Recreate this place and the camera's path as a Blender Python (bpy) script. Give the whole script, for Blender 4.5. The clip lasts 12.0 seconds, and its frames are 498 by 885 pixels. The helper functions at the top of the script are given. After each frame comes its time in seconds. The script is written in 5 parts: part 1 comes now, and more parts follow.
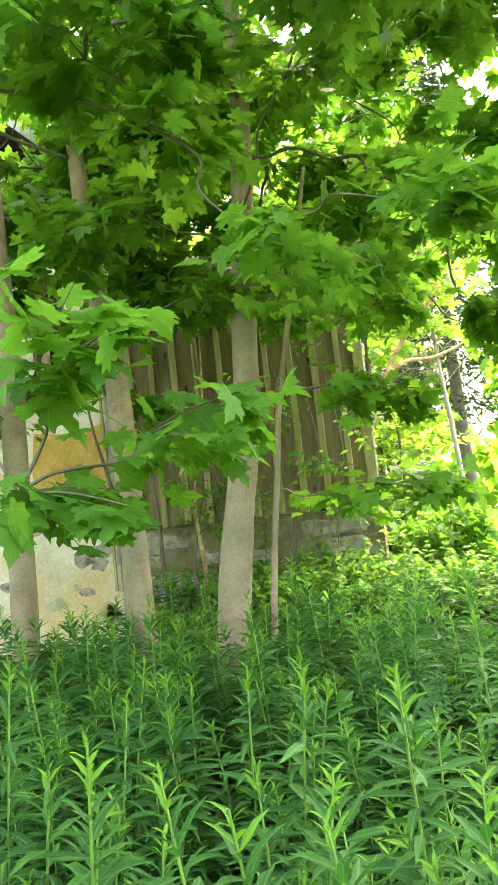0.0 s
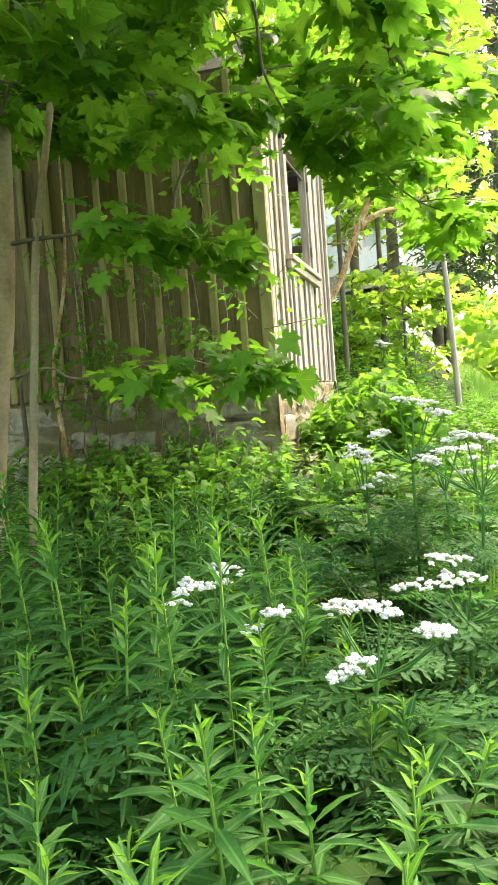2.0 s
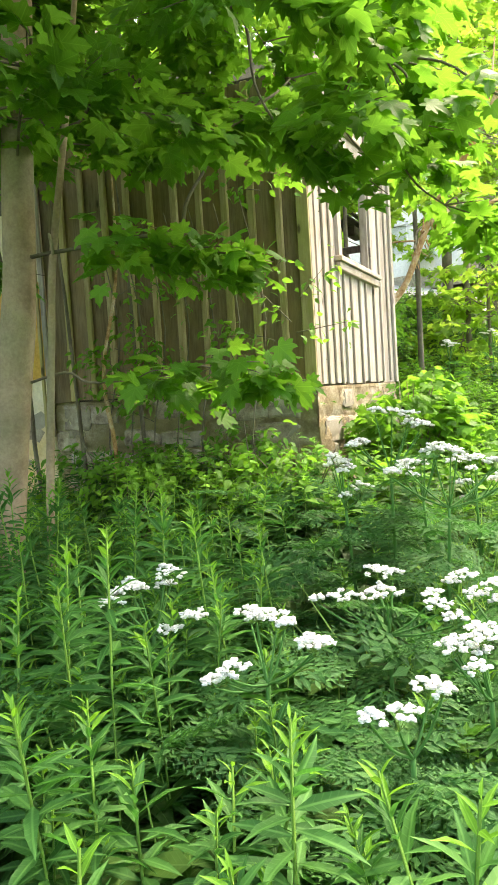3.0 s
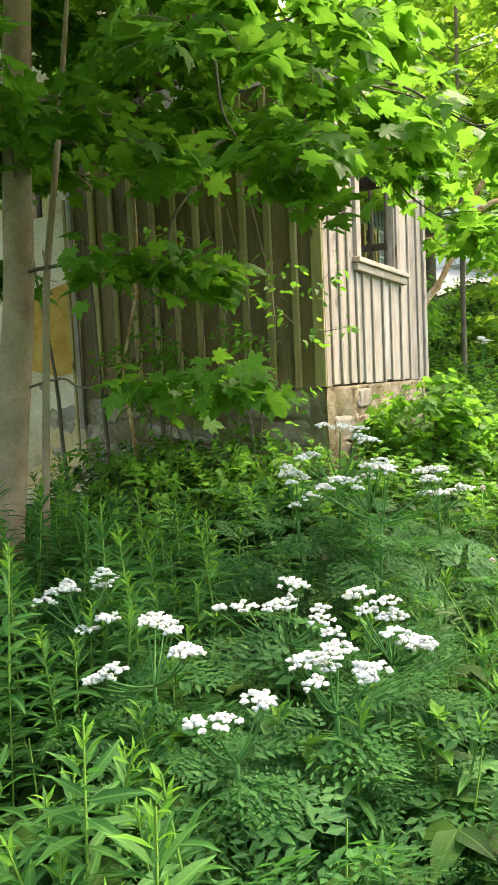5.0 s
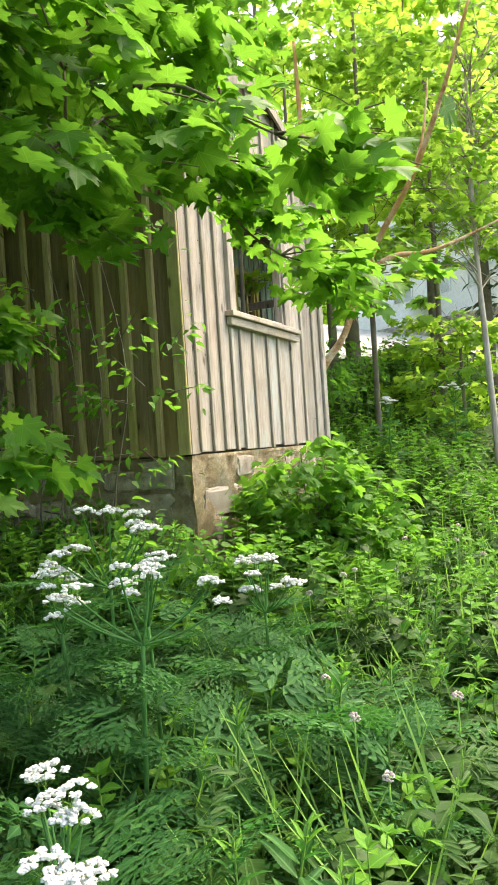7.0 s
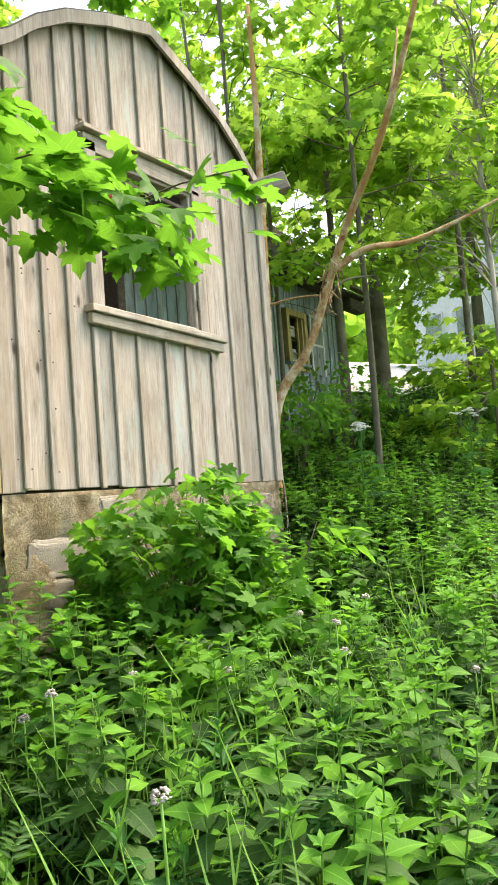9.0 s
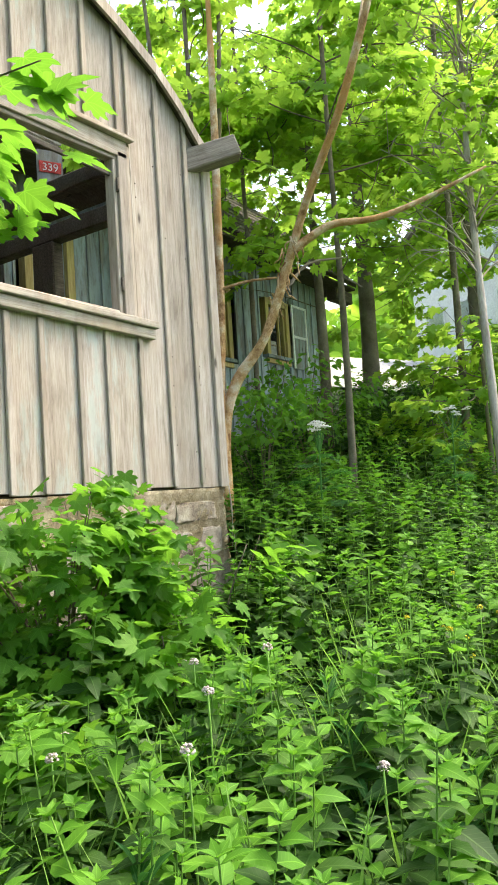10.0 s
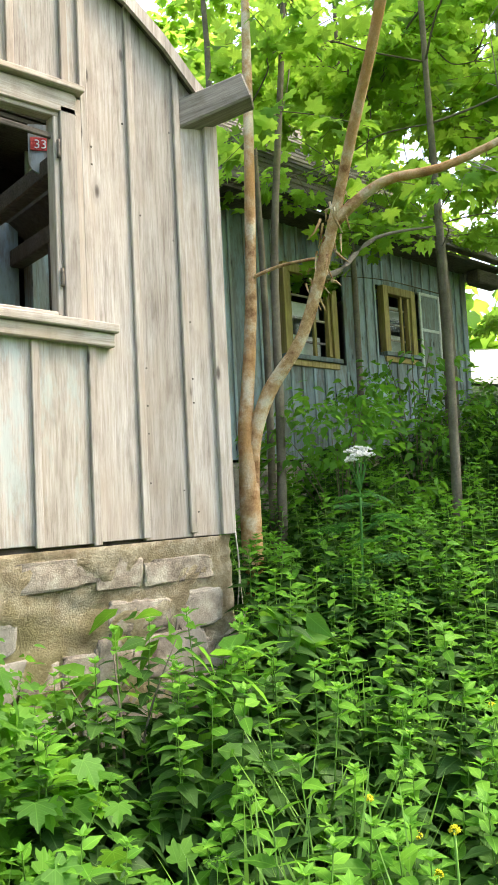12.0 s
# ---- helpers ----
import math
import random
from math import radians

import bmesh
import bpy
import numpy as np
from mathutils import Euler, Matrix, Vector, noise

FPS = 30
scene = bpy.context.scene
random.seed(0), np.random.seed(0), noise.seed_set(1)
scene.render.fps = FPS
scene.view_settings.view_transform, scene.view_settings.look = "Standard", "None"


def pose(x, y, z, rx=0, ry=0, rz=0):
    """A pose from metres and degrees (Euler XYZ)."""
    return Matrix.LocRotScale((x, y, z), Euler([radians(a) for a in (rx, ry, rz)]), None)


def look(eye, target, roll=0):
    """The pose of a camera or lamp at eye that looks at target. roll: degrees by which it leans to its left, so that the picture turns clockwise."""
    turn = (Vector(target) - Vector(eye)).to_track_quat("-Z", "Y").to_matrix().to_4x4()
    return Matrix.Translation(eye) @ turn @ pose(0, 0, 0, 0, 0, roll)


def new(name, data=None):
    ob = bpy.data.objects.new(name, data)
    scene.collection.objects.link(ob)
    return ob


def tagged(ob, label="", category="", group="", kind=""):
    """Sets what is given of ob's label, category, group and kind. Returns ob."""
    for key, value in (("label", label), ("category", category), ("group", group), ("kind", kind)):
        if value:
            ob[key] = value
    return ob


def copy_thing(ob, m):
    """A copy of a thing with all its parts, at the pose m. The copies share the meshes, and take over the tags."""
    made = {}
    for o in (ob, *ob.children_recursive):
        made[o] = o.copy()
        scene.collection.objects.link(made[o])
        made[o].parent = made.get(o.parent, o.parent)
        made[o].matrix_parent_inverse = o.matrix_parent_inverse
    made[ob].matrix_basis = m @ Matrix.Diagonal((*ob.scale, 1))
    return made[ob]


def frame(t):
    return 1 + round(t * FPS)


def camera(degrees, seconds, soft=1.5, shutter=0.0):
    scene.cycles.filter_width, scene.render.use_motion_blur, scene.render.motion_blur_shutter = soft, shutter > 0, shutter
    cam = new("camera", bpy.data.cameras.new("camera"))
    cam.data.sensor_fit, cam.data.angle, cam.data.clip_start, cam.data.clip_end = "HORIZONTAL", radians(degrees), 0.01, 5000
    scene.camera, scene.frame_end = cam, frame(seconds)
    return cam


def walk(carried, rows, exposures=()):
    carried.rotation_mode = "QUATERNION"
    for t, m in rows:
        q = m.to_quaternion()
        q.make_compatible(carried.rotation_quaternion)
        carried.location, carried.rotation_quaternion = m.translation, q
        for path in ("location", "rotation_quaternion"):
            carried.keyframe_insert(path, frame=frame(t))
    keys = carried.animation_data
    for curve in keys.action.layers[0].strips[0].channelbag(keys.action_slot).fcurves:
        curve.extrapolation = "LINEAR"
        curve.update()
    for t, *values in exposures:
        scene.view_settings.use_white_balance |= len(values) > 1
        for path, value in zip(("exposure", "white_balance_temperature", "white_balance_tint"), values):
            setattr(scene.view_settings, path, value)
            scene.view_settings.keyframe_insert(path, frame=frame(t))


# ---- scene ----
cam = camera(37.1, 12.0, soft=1.6)
PATH = [
    (0, (-7.141, -0.058, -0.076), (-5.181, 0.279, 0.138), -6.4),
    (0.5, (-6.719, -0.374, -0.11), (-4.762, -0.038, 0.128), -5.1),
    (1, (-6.399, -0.835, -0.123), (-4.44, -0.456, 0.005), -4.1),
    (1.5, (-6.0, -1.179, -0.162), (-4.045, -0.771, -0.267), -5.0),
    (2, (-5.682, -1.381, -0.068), (-3.765, -0.828, -0.206), -4.3),
    (2.5, (-5.536, -1.683, -0.044), (-3.707, -0.886, -0.179), -4.1),
    (3, (-5.6, -1.919, -0.043), (-3.782, -1.096, -0.179), -3.6),
    (3.5, (-5.685, -2.112, -0.007), (-3.877, -1.268, -0.146), -2.3),
    (5.5, (-5.432, -2.541, 0.076), (-3.73, -1.502, -0.074), -3.4),
    (6, (-5.278, -2.605, 0.042), (-3.574, -1.561, -0.031), -4.5),
    (6.5, (-4.912, -2.669, 0.032), (-3.162, -1.699, 0.017), -4.1),
    (7, (-4.527, -2.726, 0.046), (-2.738, -1.832, 0.04), -3.8),
    (7.5, (-4.001, -2.801, 0.049), (-2.22, -1.892, 0.074), -4.7),
    (9.5, (-2.061, -3.211, -0.161), (-0.409, -2.094, -0.011), -4.0),
    (10, (-1.628, -3.167, -0.072), (0.032, -2.059, 0.057), -3.7),
    (10.5, (-1.185, -3.254, -0.017), (0.392, -2.033, 0.131), -5.0),
    (11, (-0.757, -3.268, -0.005), (0.759, -1.971, 0.148), -5.0),
    (11.5, (-0.364, -3.203, 0.093), (1.141, -1.894, 0.234), -2.7),
    (12, (0.098, -3.22, 0.164), (1.416, -1.723, 0.312), -2.9),
]
walk(cam, [(t, look(eye, target, roll)) for t, eye, target, roll in PATH],
     exposures=[(0, 3.5, 8000, 14), (1.5, 2.65, 8000, 14), (2.5, 3.05, 8000, 14), (3.5, 2.5, 7900, 14), (5.5, 2.3, 7600, 14), (7.5, 2.12, 7400, 13), (9.5, 2.0, 7200, 12), (12, 2.2, 7000, 12)])

# ---- light ----
world = bpy.data.worlds.new("sky")
scene.world = world
world.use_nodes = True
wn = world.node_tree.nodes
sky = wn.new("ShaderNodeTexSky")
sky.sky_type = 'NISHITA'
sky.sun_disc = False
SUN_TO = Vector((0.55, -0.33, 1.0)).normalized()
sky.sun_elevation = math.asin(SUN_TO.z)
sky.sun_rotation = math.atan2(SUN_TO.x, SUN_TO.y)
sky.air_density = 1.6
sky.dust_density = 3.0
wn["Background"].inputs[1].default_value = 0.15
world.node_tree.links.new(sky.outputs[0], wn["Background"].inputs[0])
sun_data = bpy.data.lights.new("sun", 'SUN')
sun_data.energy = 1.75
sun_data.angle = radians(30)
sun_data.color = (1.0, 0.94, 0.82)
sun = new("sun", sun_data)
sun.matrix_world = look(SUN_TO * 40, (0, 0, 0))

# ---- materials ----


def nodes_of(name):
    m = bpy.data.materials.new(name)
    m.use_nodes = True
    nt = m.node_tree
    return m, nt, nt.nodes["Principled BSDF"]


def add(nt, kind, **sets):
    n = nt.nodes.new(kind)
    for k, v in sets.items():
        n.inputs[k.replace("_", " ")].default_value = v
    return n


def ramp(nt, source, stops):
    r = nt.nodes.new("ShaderNodeValToRGB")
    while len(r.color_ramp.elements) < len(stops):
        r.color_ramp.elements.new(0.5)
    for e, (p, c) in zip(r.color_ramp.elements, stops):
        e.position = p
        e.color = (*c, 1)
    nt.links.new(source, r.inputs[0])
    return r.outputs[0]


def mix(nt, fac, a, b, blend='MIX'):
    m = nt.nodes.new("ShaderNodeMix")
    m.data_type = 'RGBA'
    m.blend_type = blend
    for sock, v in ((m.inputs[0], fac), (m.inputs[6], a), (m.inputs[7], b)):
        if isinstance(v, (int, float)):
            sock.default_value = v
        elif isinstance(v, tuple):
            sock.default_value = (*v, 1)
        else:
            nt.links.new(v, sock)
    return m.outputs[2]


def coords(nt, scale, per_object=True):
    """Object coordinates in metres, scaled, shifted per object so that pieces differ."""
    tc = nt.nodes.new("ShaderNodeTexCoord")
    mp = nt.nodes.new("ShaderNodeMapping")
    mp.inputs["Scale"].default_value = scale
    nt.links.new(tc.outputs["Object"], mp.inputs["Vector"])
    if per_object:
        oi = nt.nodes.new("ShaderNodeObjectInfo")
        mul = nt.nodes.new("ShaderNodeMath")
        mul.operation = 'MULTIPLY'
        mul.inputs[1].default_value = 37.0
        nt.links.new(oi.outputs["Random"], mul.inputs[0])
        nt.links.new(mul.outputs[0], mp.inputs["Location"])
    return mp.outputs[0]


def noise_at(nt, vec, scale, detail=5.0, rough=0.6):
    n = nt.nodes.new("ShaderNodeTexNoise")
    n.inputs["Scale"].default_value = scale
    n.inputs["Detail"].default_value = detail
    n.inputs["Roughness"].default_value = rough
    nt.links.new(vec, n.inputs["Vector"])
    return n.outputs["Fac"]


def bump(nt, bsdf, height, strength=0.4, distance=0.01):
    b = nt.nodes.new("ShaderNodeBump")
    b.inputs["Strength"].default_value = strength
    b.inputs["Distance"].default_value = distance
    nt.links.new(height, b.inputs["Height"])
    nt.links.new(b.outputs[0], bsdf.inputs["Normal"])


def wood_mat(name, dark, mid, light, paint=None, paint_from=0.55, along=(14, 14, 0.9), stain=None, spread=0.35):
    m, nt, b = nodes_of(name)
    v = coords(nt, along)
    grain = noise_at(nt, v, 3.0, 8.0, 0.65)
    fine = noise_at(nt, coords(nt, tuple(2.5 if a == min(along) else 90 for a in along)), 2.0, 4.0, 0.7)
    warp = noise_at(nt, coords(nt, (9, 9, 1.6)), 1.0, 2.0)
    streak = noise_at(nt, coords(nt, tuple(a * 3.2 for a in along)), 2.0, 5.0, 0.75)
    col = ramp(nt, grain, [(0.28, dark), (0.5, mid), (0.72, light)])
    col = mix(nt, 0.3, col, ramp(nt, fine, [(0.34, dark), (0.6, light)]))
    col = mix(nt, 0.42, col, ramp(nt, streak, [(0.36, (0.55, 0.5, 0.46)), (0.5, (1, 1, 1))]), 'MULTIPLY')
    col = mix(nt, 0.4, col, ramp(nt, warp, [(0.3, (0.72, 0.64, 0.56)), (0.55, (1, 1, 1))]), 'MULTIPLY')
    big = noise_at(nt, coords(nt, (2.2, 2.2, 0.9)), 1.5, 3.0)
    if stain:
        col = mix(nt, ramp(nt, big, [(0.45, (0, 0, 0)), (0.68, (0.75, 0.75, 0.75))]), col, stain)
    if paint:
        patch = noise_at(nt, coords(nt, (5.0, 5.0, 1.3)), 1.4, 6.0, 0.7)
        col = mix(nt, ramp(nt, patch, [(paint_from, (0, 0, 0)), (paint_from + 0.1, (0.8, 0.8, 0.8))]), col, paint)
    # knots
    vor = nt.nodes.new("ShaderNodeTexVoronoi")
    vor.inputs["Scale"].default_value = 1.0
    nt.links.new(coords(nt, (6, 6, 2.2)), vor.inputs["Vector"])
    knot = ramp(nt, vor.outputs["Distance"], [(0.05, (1, 1, 1)), (0.085, (0.6, 0.6, 0.6)), (0.10, (0.25, 0.25, 0.25)), (0.2, (0, 0, 0))])
    col = mix(nt, knot, col, tuple(c * 0.45 for c in dark))
    blot = noise_at(nt, coords(nt, (7.0, 7.0, 2.4)), 1.3, 6.0, 0.65)
    col = mix(nt, 0.7, col, ramp(nt, blot, [(0.3, (0.62, 0.58, 0.55)), (0.5, (0.95, 0.93, 0.92)), (0.7, (1, 1, 1))]), 'MULTIPLY')
    oi = nt.nodes.new("ShaderNodeObjectInfo")
    tint = ramp(nt, oi.outputs["Random"], [(0.0, (1 - spread,) * 3), (0.5, (0.95, 0.93, 0.9)), (1.0, (1.0, 1.0, 1.0))])
    col = mix(nt, 1.0, col, tint, 'MULTIPLY')
    nt.links.new(col, b.inputs["Base Color"])
    b.inputs["Roughness"].default_value = 0.85
    b.inputs["Specular IOR Level"].default_value = 0.25
    bump(nt, b, streak, 0.6, 0.004)
    return m


WOOD_PALE = wood_mat("weathered_board", (0.24, 0.2, 0.17), (0.475, 0.425, 0.385), (0.6, 0.555, 0.515), stain=(0.43, 0.35, 0.285), spread=0.3)
WOOD_SILL = wood_mat("weathered_cross_board", (0.24, 0.2, 0.165), (0.475, 0.42, 0.37), (0.6, 0.55, 0.5), along=(0.9, 14, 14), stain=(0.45, 0.36, 0.27), spread=0.2)
WOOD_PAINTED = wood_mat("worn_painted_board", (0.24, 0.195, 0.16), (0.465, 0.415, 0.37), (0.58, 0.535, 0.49), paint=(0.43, 0.47, 0.45), paint_from=0.52, spread=0.25)
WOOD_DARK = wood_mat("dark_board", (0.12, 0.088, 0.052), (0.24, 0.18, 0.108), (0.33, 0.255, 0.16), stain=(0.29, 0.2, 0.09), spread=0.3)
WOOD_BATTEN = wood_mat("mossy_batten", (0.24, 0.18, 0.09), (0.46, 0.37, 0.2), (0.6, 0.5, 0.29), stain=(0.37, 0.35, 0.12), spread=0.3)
WOOD_BLUE = wood_mat("grey_blue_board", (0.13, 0.14, 0.14), (0.27, 0.31, 0.32), (0.38, 0.43, 0.44), paint=(0.33, 0.42, 0.46), paint_from=0.45, stain=(0.25, 0.22, 0.18), spread=0.35)
WOOD_YELLOW = wood_mat("yellow_paint", (0.28, 0.2, 0.08), (0.52, 0.4, 0.16), (0.62, 0.5, 0.24), spread=0.25)
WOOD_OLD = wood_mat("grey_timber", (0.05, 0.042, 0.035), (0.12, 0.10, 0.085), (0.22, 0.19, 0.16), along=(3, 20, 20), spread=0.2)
SHINGLE = wood_mat("shingle", (0.06, 0.055, 0.05), (0.14, 0.125, 0.11), (0.25, 0.23, 0.2), stain=(0.12, 0.13, 0.06), spread=0.5)


def rough_mat(name, stops, scale=3.0, rough=0.9, depth=0.02, patch=None):
    m, nt, b = nodes_of(name)
    v = coords(nt, (1, 1, 1))
    n = noise_at(nt, v, scale, 8.0, 0.7)
    col = ramp(nt, n, stops)
    if patch:
        col = mix(nt, ramp(nt, noise_at(nt, v, 0.9, 4.0), [(0.5, (0, 0, 0)), (0.62, (0.85, 0.85, 0.85))]), col, patch)
    f = noise_at(nt, v, scale * 14, 5.0, 0.7)
    col = mix(nt, 0.35, col, ramp(nt, f, [(0.3, (0.25, 0.25, 0.25)), (0.7, (1, 1, 1))]), 'MULTIPLY')
    nt.links.new(col, b.inputs["Base Color"])
    b.inputs["Roughness"].default_value = rough
    b.inputs["Specular IOR Level"].default_value = 0.2
    bump(nt, b, f, 0.6, depth)
    return m


OCHRE = rough_mat("ochre_render", [(0.3, (0.45, 0.24, 0.05)), (0.5, (0.62, 0.36, 0.09)), (0.7, (0.72, 0.47, 0.16))], 4.0)
PLASTER = rough_mat("old_plaster", [(0.3, (0.55, 0.43, 0.28)), (0.5, (0.76, 0.65, 0.48)), (0.7, (0.84, 0.76, 0.61))], 2.2, patch=(0.68, 0.48, 0.22))
STONE = rough_mat("foundation_stone", [(0.34, (0.14, 0.105, 0.08)), (0.5, (0.38, 0.31, 0.24)), (0.66, (0.6, 0.53, 0.42))], 9.0, depth=.02, patch=(0.36, 0.33, 0.28))
MORTAR = rough_mat("lime_mortar", [(0.3, (0.24, 0.18, 0.1)), (0.48, (0.52, 0.42, 0.27)), (0.62, (0.78, 0.7, 0.52))], 6.0, depth=.05, patch=(0.46, 0.4, 0.2))
SOIL = rough_mat("soil_and_litter", [(0.3, (0.02, 0.035, 0.01)), (0.5, (0.045, 0.08, 0.018)), (0.7, (0.08, 0.13, 0.03))], 5.0)
ASPHALT = rough_mat("asphalt", [(0.3, (0.045, 0.045, 0.047)), (0.7, (0.09, 0.09, 0.09))], 8.0)
GRAVEL = rough_mat("pale_gravel", [(0.3, (0.4, 0.38, 0.34)), (0.7, (0.62, 0.6, 0.55))], 6.0)
BARK = rough_mat("maple_bark", [(0.3, (0.23, 0.155, 0.1)), (0.5, (0.40, 0.29, 0.2)), (0.7, (0.52, 0.4, 0.29))], 3.5, depth=0.008, patch=(0.28, 0.25, 0.16))
# darker bark for branches and stems under leaves, their shade put into the colour
BARK_SHADED = rough_mat("shaded_bark", [(0.3, (0.09, 0.075, 0.055)), (0.5, (0.18, 0.15, 0.11)), (0.7, (0.27, 0.23, 0.17))], 3.0, depth=0.01)
PEELED = rough_mat("peeled_dead_wood", [(0.34, (0.26, 0.12, 0.05)), (0.48, (0.6, 0.36, 0.18)), (0.62, (0.78, 0.64, 0.46))], 7.0, depth=0.02, patch=(0.58, 0.29, 0.1))
WHITE_WALL = rough_mat("white_cladding", [(0.3, (0.68, 0.68, 0.67)), (0.7, (0.82, 0.82, 0.8))], 1.0)


def maths(nt, op, a, b=0.0):
    n = nt.nodes.new("ShaderNodeMath")
    n.operation = op
    for sock, v in zip(n.inputs, (a, b)):
        if isinstance(v, (int, float)):
            sock.default_value = v
        else:
            nt.links.new(v, sock)
    return n.outputs[0]


def vein_lines(nt, palmate):
    """Pale midrib and side veins, from each leaf's own plane stored on its mesh."""
    at = nt.nodes.new("ShaderNodeAttribute")
    at.attribute_name = "blade"
    sep = nt.nodes.new("ShaderNodeSeparateXYZ")
    nt.links.new(at.outputs["Vector"], sep.inputs[0])
    x, y = sep.outputs[0], sep.outputs[1]
    ax = maths(nt, 'ABSOLUTE', x)
    if palmate:
        ang = maths(nt, 'ARCTAN2', x, y)
        rad = maths(nt, 'SQRT', maths(nt, 'ADD', maths(nt, 'MULTIPLY', x, x), maths(nt, 'MULTIPLY', y, y)))
        rib = maths(nt, 'MULTIPLY', maths(nt, 'ABSOLUTE', maths(nt, 'SINE', maths(nt, 'MULTIPLY', ang, 3.6))), rad)
        main = ramp(nt, rib, [(0.02, (0.6, 0.6, 0.6)), (0.06, (0, 0, 0))])
    else:
        main = ramp(nt, ax, [(0.008, (0.75, 0.75, 0.75)), (0.022, (0, 0, 0))])
    wave = maths(nt, 'SINE', maths(nt, 'MULTIPLY', maths(nt, 'SUBTRACT', y, maths(nt, 'MULTIPLY', ax, 0.8)), 58.0))
    side = ramp(nt, wave, [(0.72, (0, 0, 0)), (0.98, (0.22, 0.22, 0.22))])
    return maths(nt, 'MAXIMUM', main, side)


def leaf_mat(name, dark, mid, light, through_col, translucent=0.45, gloss=0.35, palmate=False):
    m, nt, b = nodes_of(name)
    geo = nt.nodes.new("ShaderNodeNewGeometry")
    col = ramp(nt, geo.outputs["Random Per Island"], [(0.0, dark), (0.55, mid), (1.0, light)])
    n = noise_at(nt, coords(nt, (1, 1, 1)), 1.1, 3.0)
    col = mix(nt, 0.5, col, ramp(nt, n, [(0.3, (0.55, 0.62, 0.5)), (0.7, (1, 1, 1))]), 'MULTIPLY')
    fine = noise_at(nt, coords(nt, (1, 1, 1)), 55.0, 3.0, 0.6)
    col = mix(nt, 0.3, col, ramp(nt, fine, [(0.35, (0.62, 0.68, 0.6)), (0.62, (1, 1, 1))]), 'MULTIPLY')
    vein = vein_lines(nt, palmate)
    col = mix(nt, vein, col, tuple(min(1.0, c * 1.25 + 0.01) for c in light))
    bump(nt, b, vein, 0.3, 0.004)
    nt.links.new(col, b.inputs["Base Color"])
    b.inputs["Roughness"].default_value = gloss
    b.inputs["Specular IOR Level"].default_value = 0.22
    t = nt.nodes.new("ShaderNodeBsdfTranslucent")
    nt.links.new(mix(nt, 0.75, col, through_col), t.inputs["Color"])
    mx = nt.nodes.new("ShaderNodeMixShader")
    mx.inputs[0].default_value = translucent
    nt.links.new(b.outputs[0], mx.inputs[1])
    nt.links.new(t.outputs[0], mx.inputs[2])
    nt.links.new(mx.outputs[0], nt.nodes["Material Output"].inputs["Surface"])
    return m


LEAF = leaf_mat("maple_leaf", (0.038, 0.125, 0.016), (0.07, 0.2, 0.024), (0.12, 0.285, 0.034), (0.23, 0.53, 0.045), 0.5, 0.55, True)
# paler, yellower maple leaf: sunlight on the background crowns is put into its colour
LEAF_FAR_SUNLIT = leaf_mat("sunlit_far_leaf", (0.06, 0.17, 0.024), (0.12, 0.28, 0.04), (0.21, 0.39, 0.06), (0.5, 0.76, 0.09), 0.64, 0.6, True)
NEEDLE = leaf_mat("spruce_needles", (0.02, 0.045, 0.022), (0.035, 0.07, 0.03), (0.06, 0.1, 0.04), (0.07, 0.12, 0.04), 0.15, 0.6)
HERB = leaf_mat("herb_leaf", (0.022, 0.094, 0.02), (0.038, 0.14, 0.03), (0.066, 0.195, 0.038), (0.08, 0.32, 0.045), 0.36, 0.6)
FERNY = leaf_mat("parsley_leaf", (0.02, 0.088, 0.026), (0.035, 0.132, 0.035), (0.062, 0.19, 0.042), (0.08, 0.29, 0.045), 0.38, 0.65)
NETTLE = leaf_mat("nettle_leaf", (0.018, 0.06, 0.012), (0.032, 0.09, 0.016), (0.054, 0.13, 0.022), (0.085, 0.225, 0.025), 0.34, 0.55)
GRASS = leaf_mat("grass_blade", (0.05, 0.14, 0.02), (0.085, 0.2, 0.035), (0.15, 0.29, 0.06), (0.22, 0.45, 0.06), 0.4, 0.6)
TIP = leaf_mat("young_tip", (0.07, 0.21, 0.02), (0.1, 0.27, 0.025), (0.14, 0.33, 0.03), (0.2, 0.5, 0.04), 0.4, 0.6)
STEM = leaf_mat("green_stem", (0.12, 0.26, 0.05), (0.17, 0.33, 0.06), (0.22, 0.4, 0.08), (0.2, 0.4, 0.05), 0.15, 0.5)
def petal_mat():
    """White petals, a little cream from head to head, that let light through."""
    m, nt, b = nodes_of("white_petal")
    geo = nt.nodes.new("ShaderNodeNewGeometry")
    col = ramp(nt, geo.outputs["Random Per Island"], [(0.0, (0.84, 0.86, 0.78)), (0.3, (0.92, 0.92, 0.9)), (1.0, (0.94, 0.94, 0.93))])
    nt.links.new(col, b.inputs["Base Color"])
    b.inputs["Roughness"].default_value = 0.8
    t = nt.nodes.new("ShaderNodeBsdfTranslucent")
    nt.links.new(col, t.inputs["Color"])
    mx = nt.nodes.new("ShaderNodeMixShader")
    mx.inputs[0].default_value = 0.35
    nt.links.new(b.outputs[0], mx.inputs[1])
    nt.links.new(t.outputs[0], mx.inputs[2])
    nt.links.new(mx.outputs[0], nt.nodes["Material Output"].inputs["Surface"])
    return m


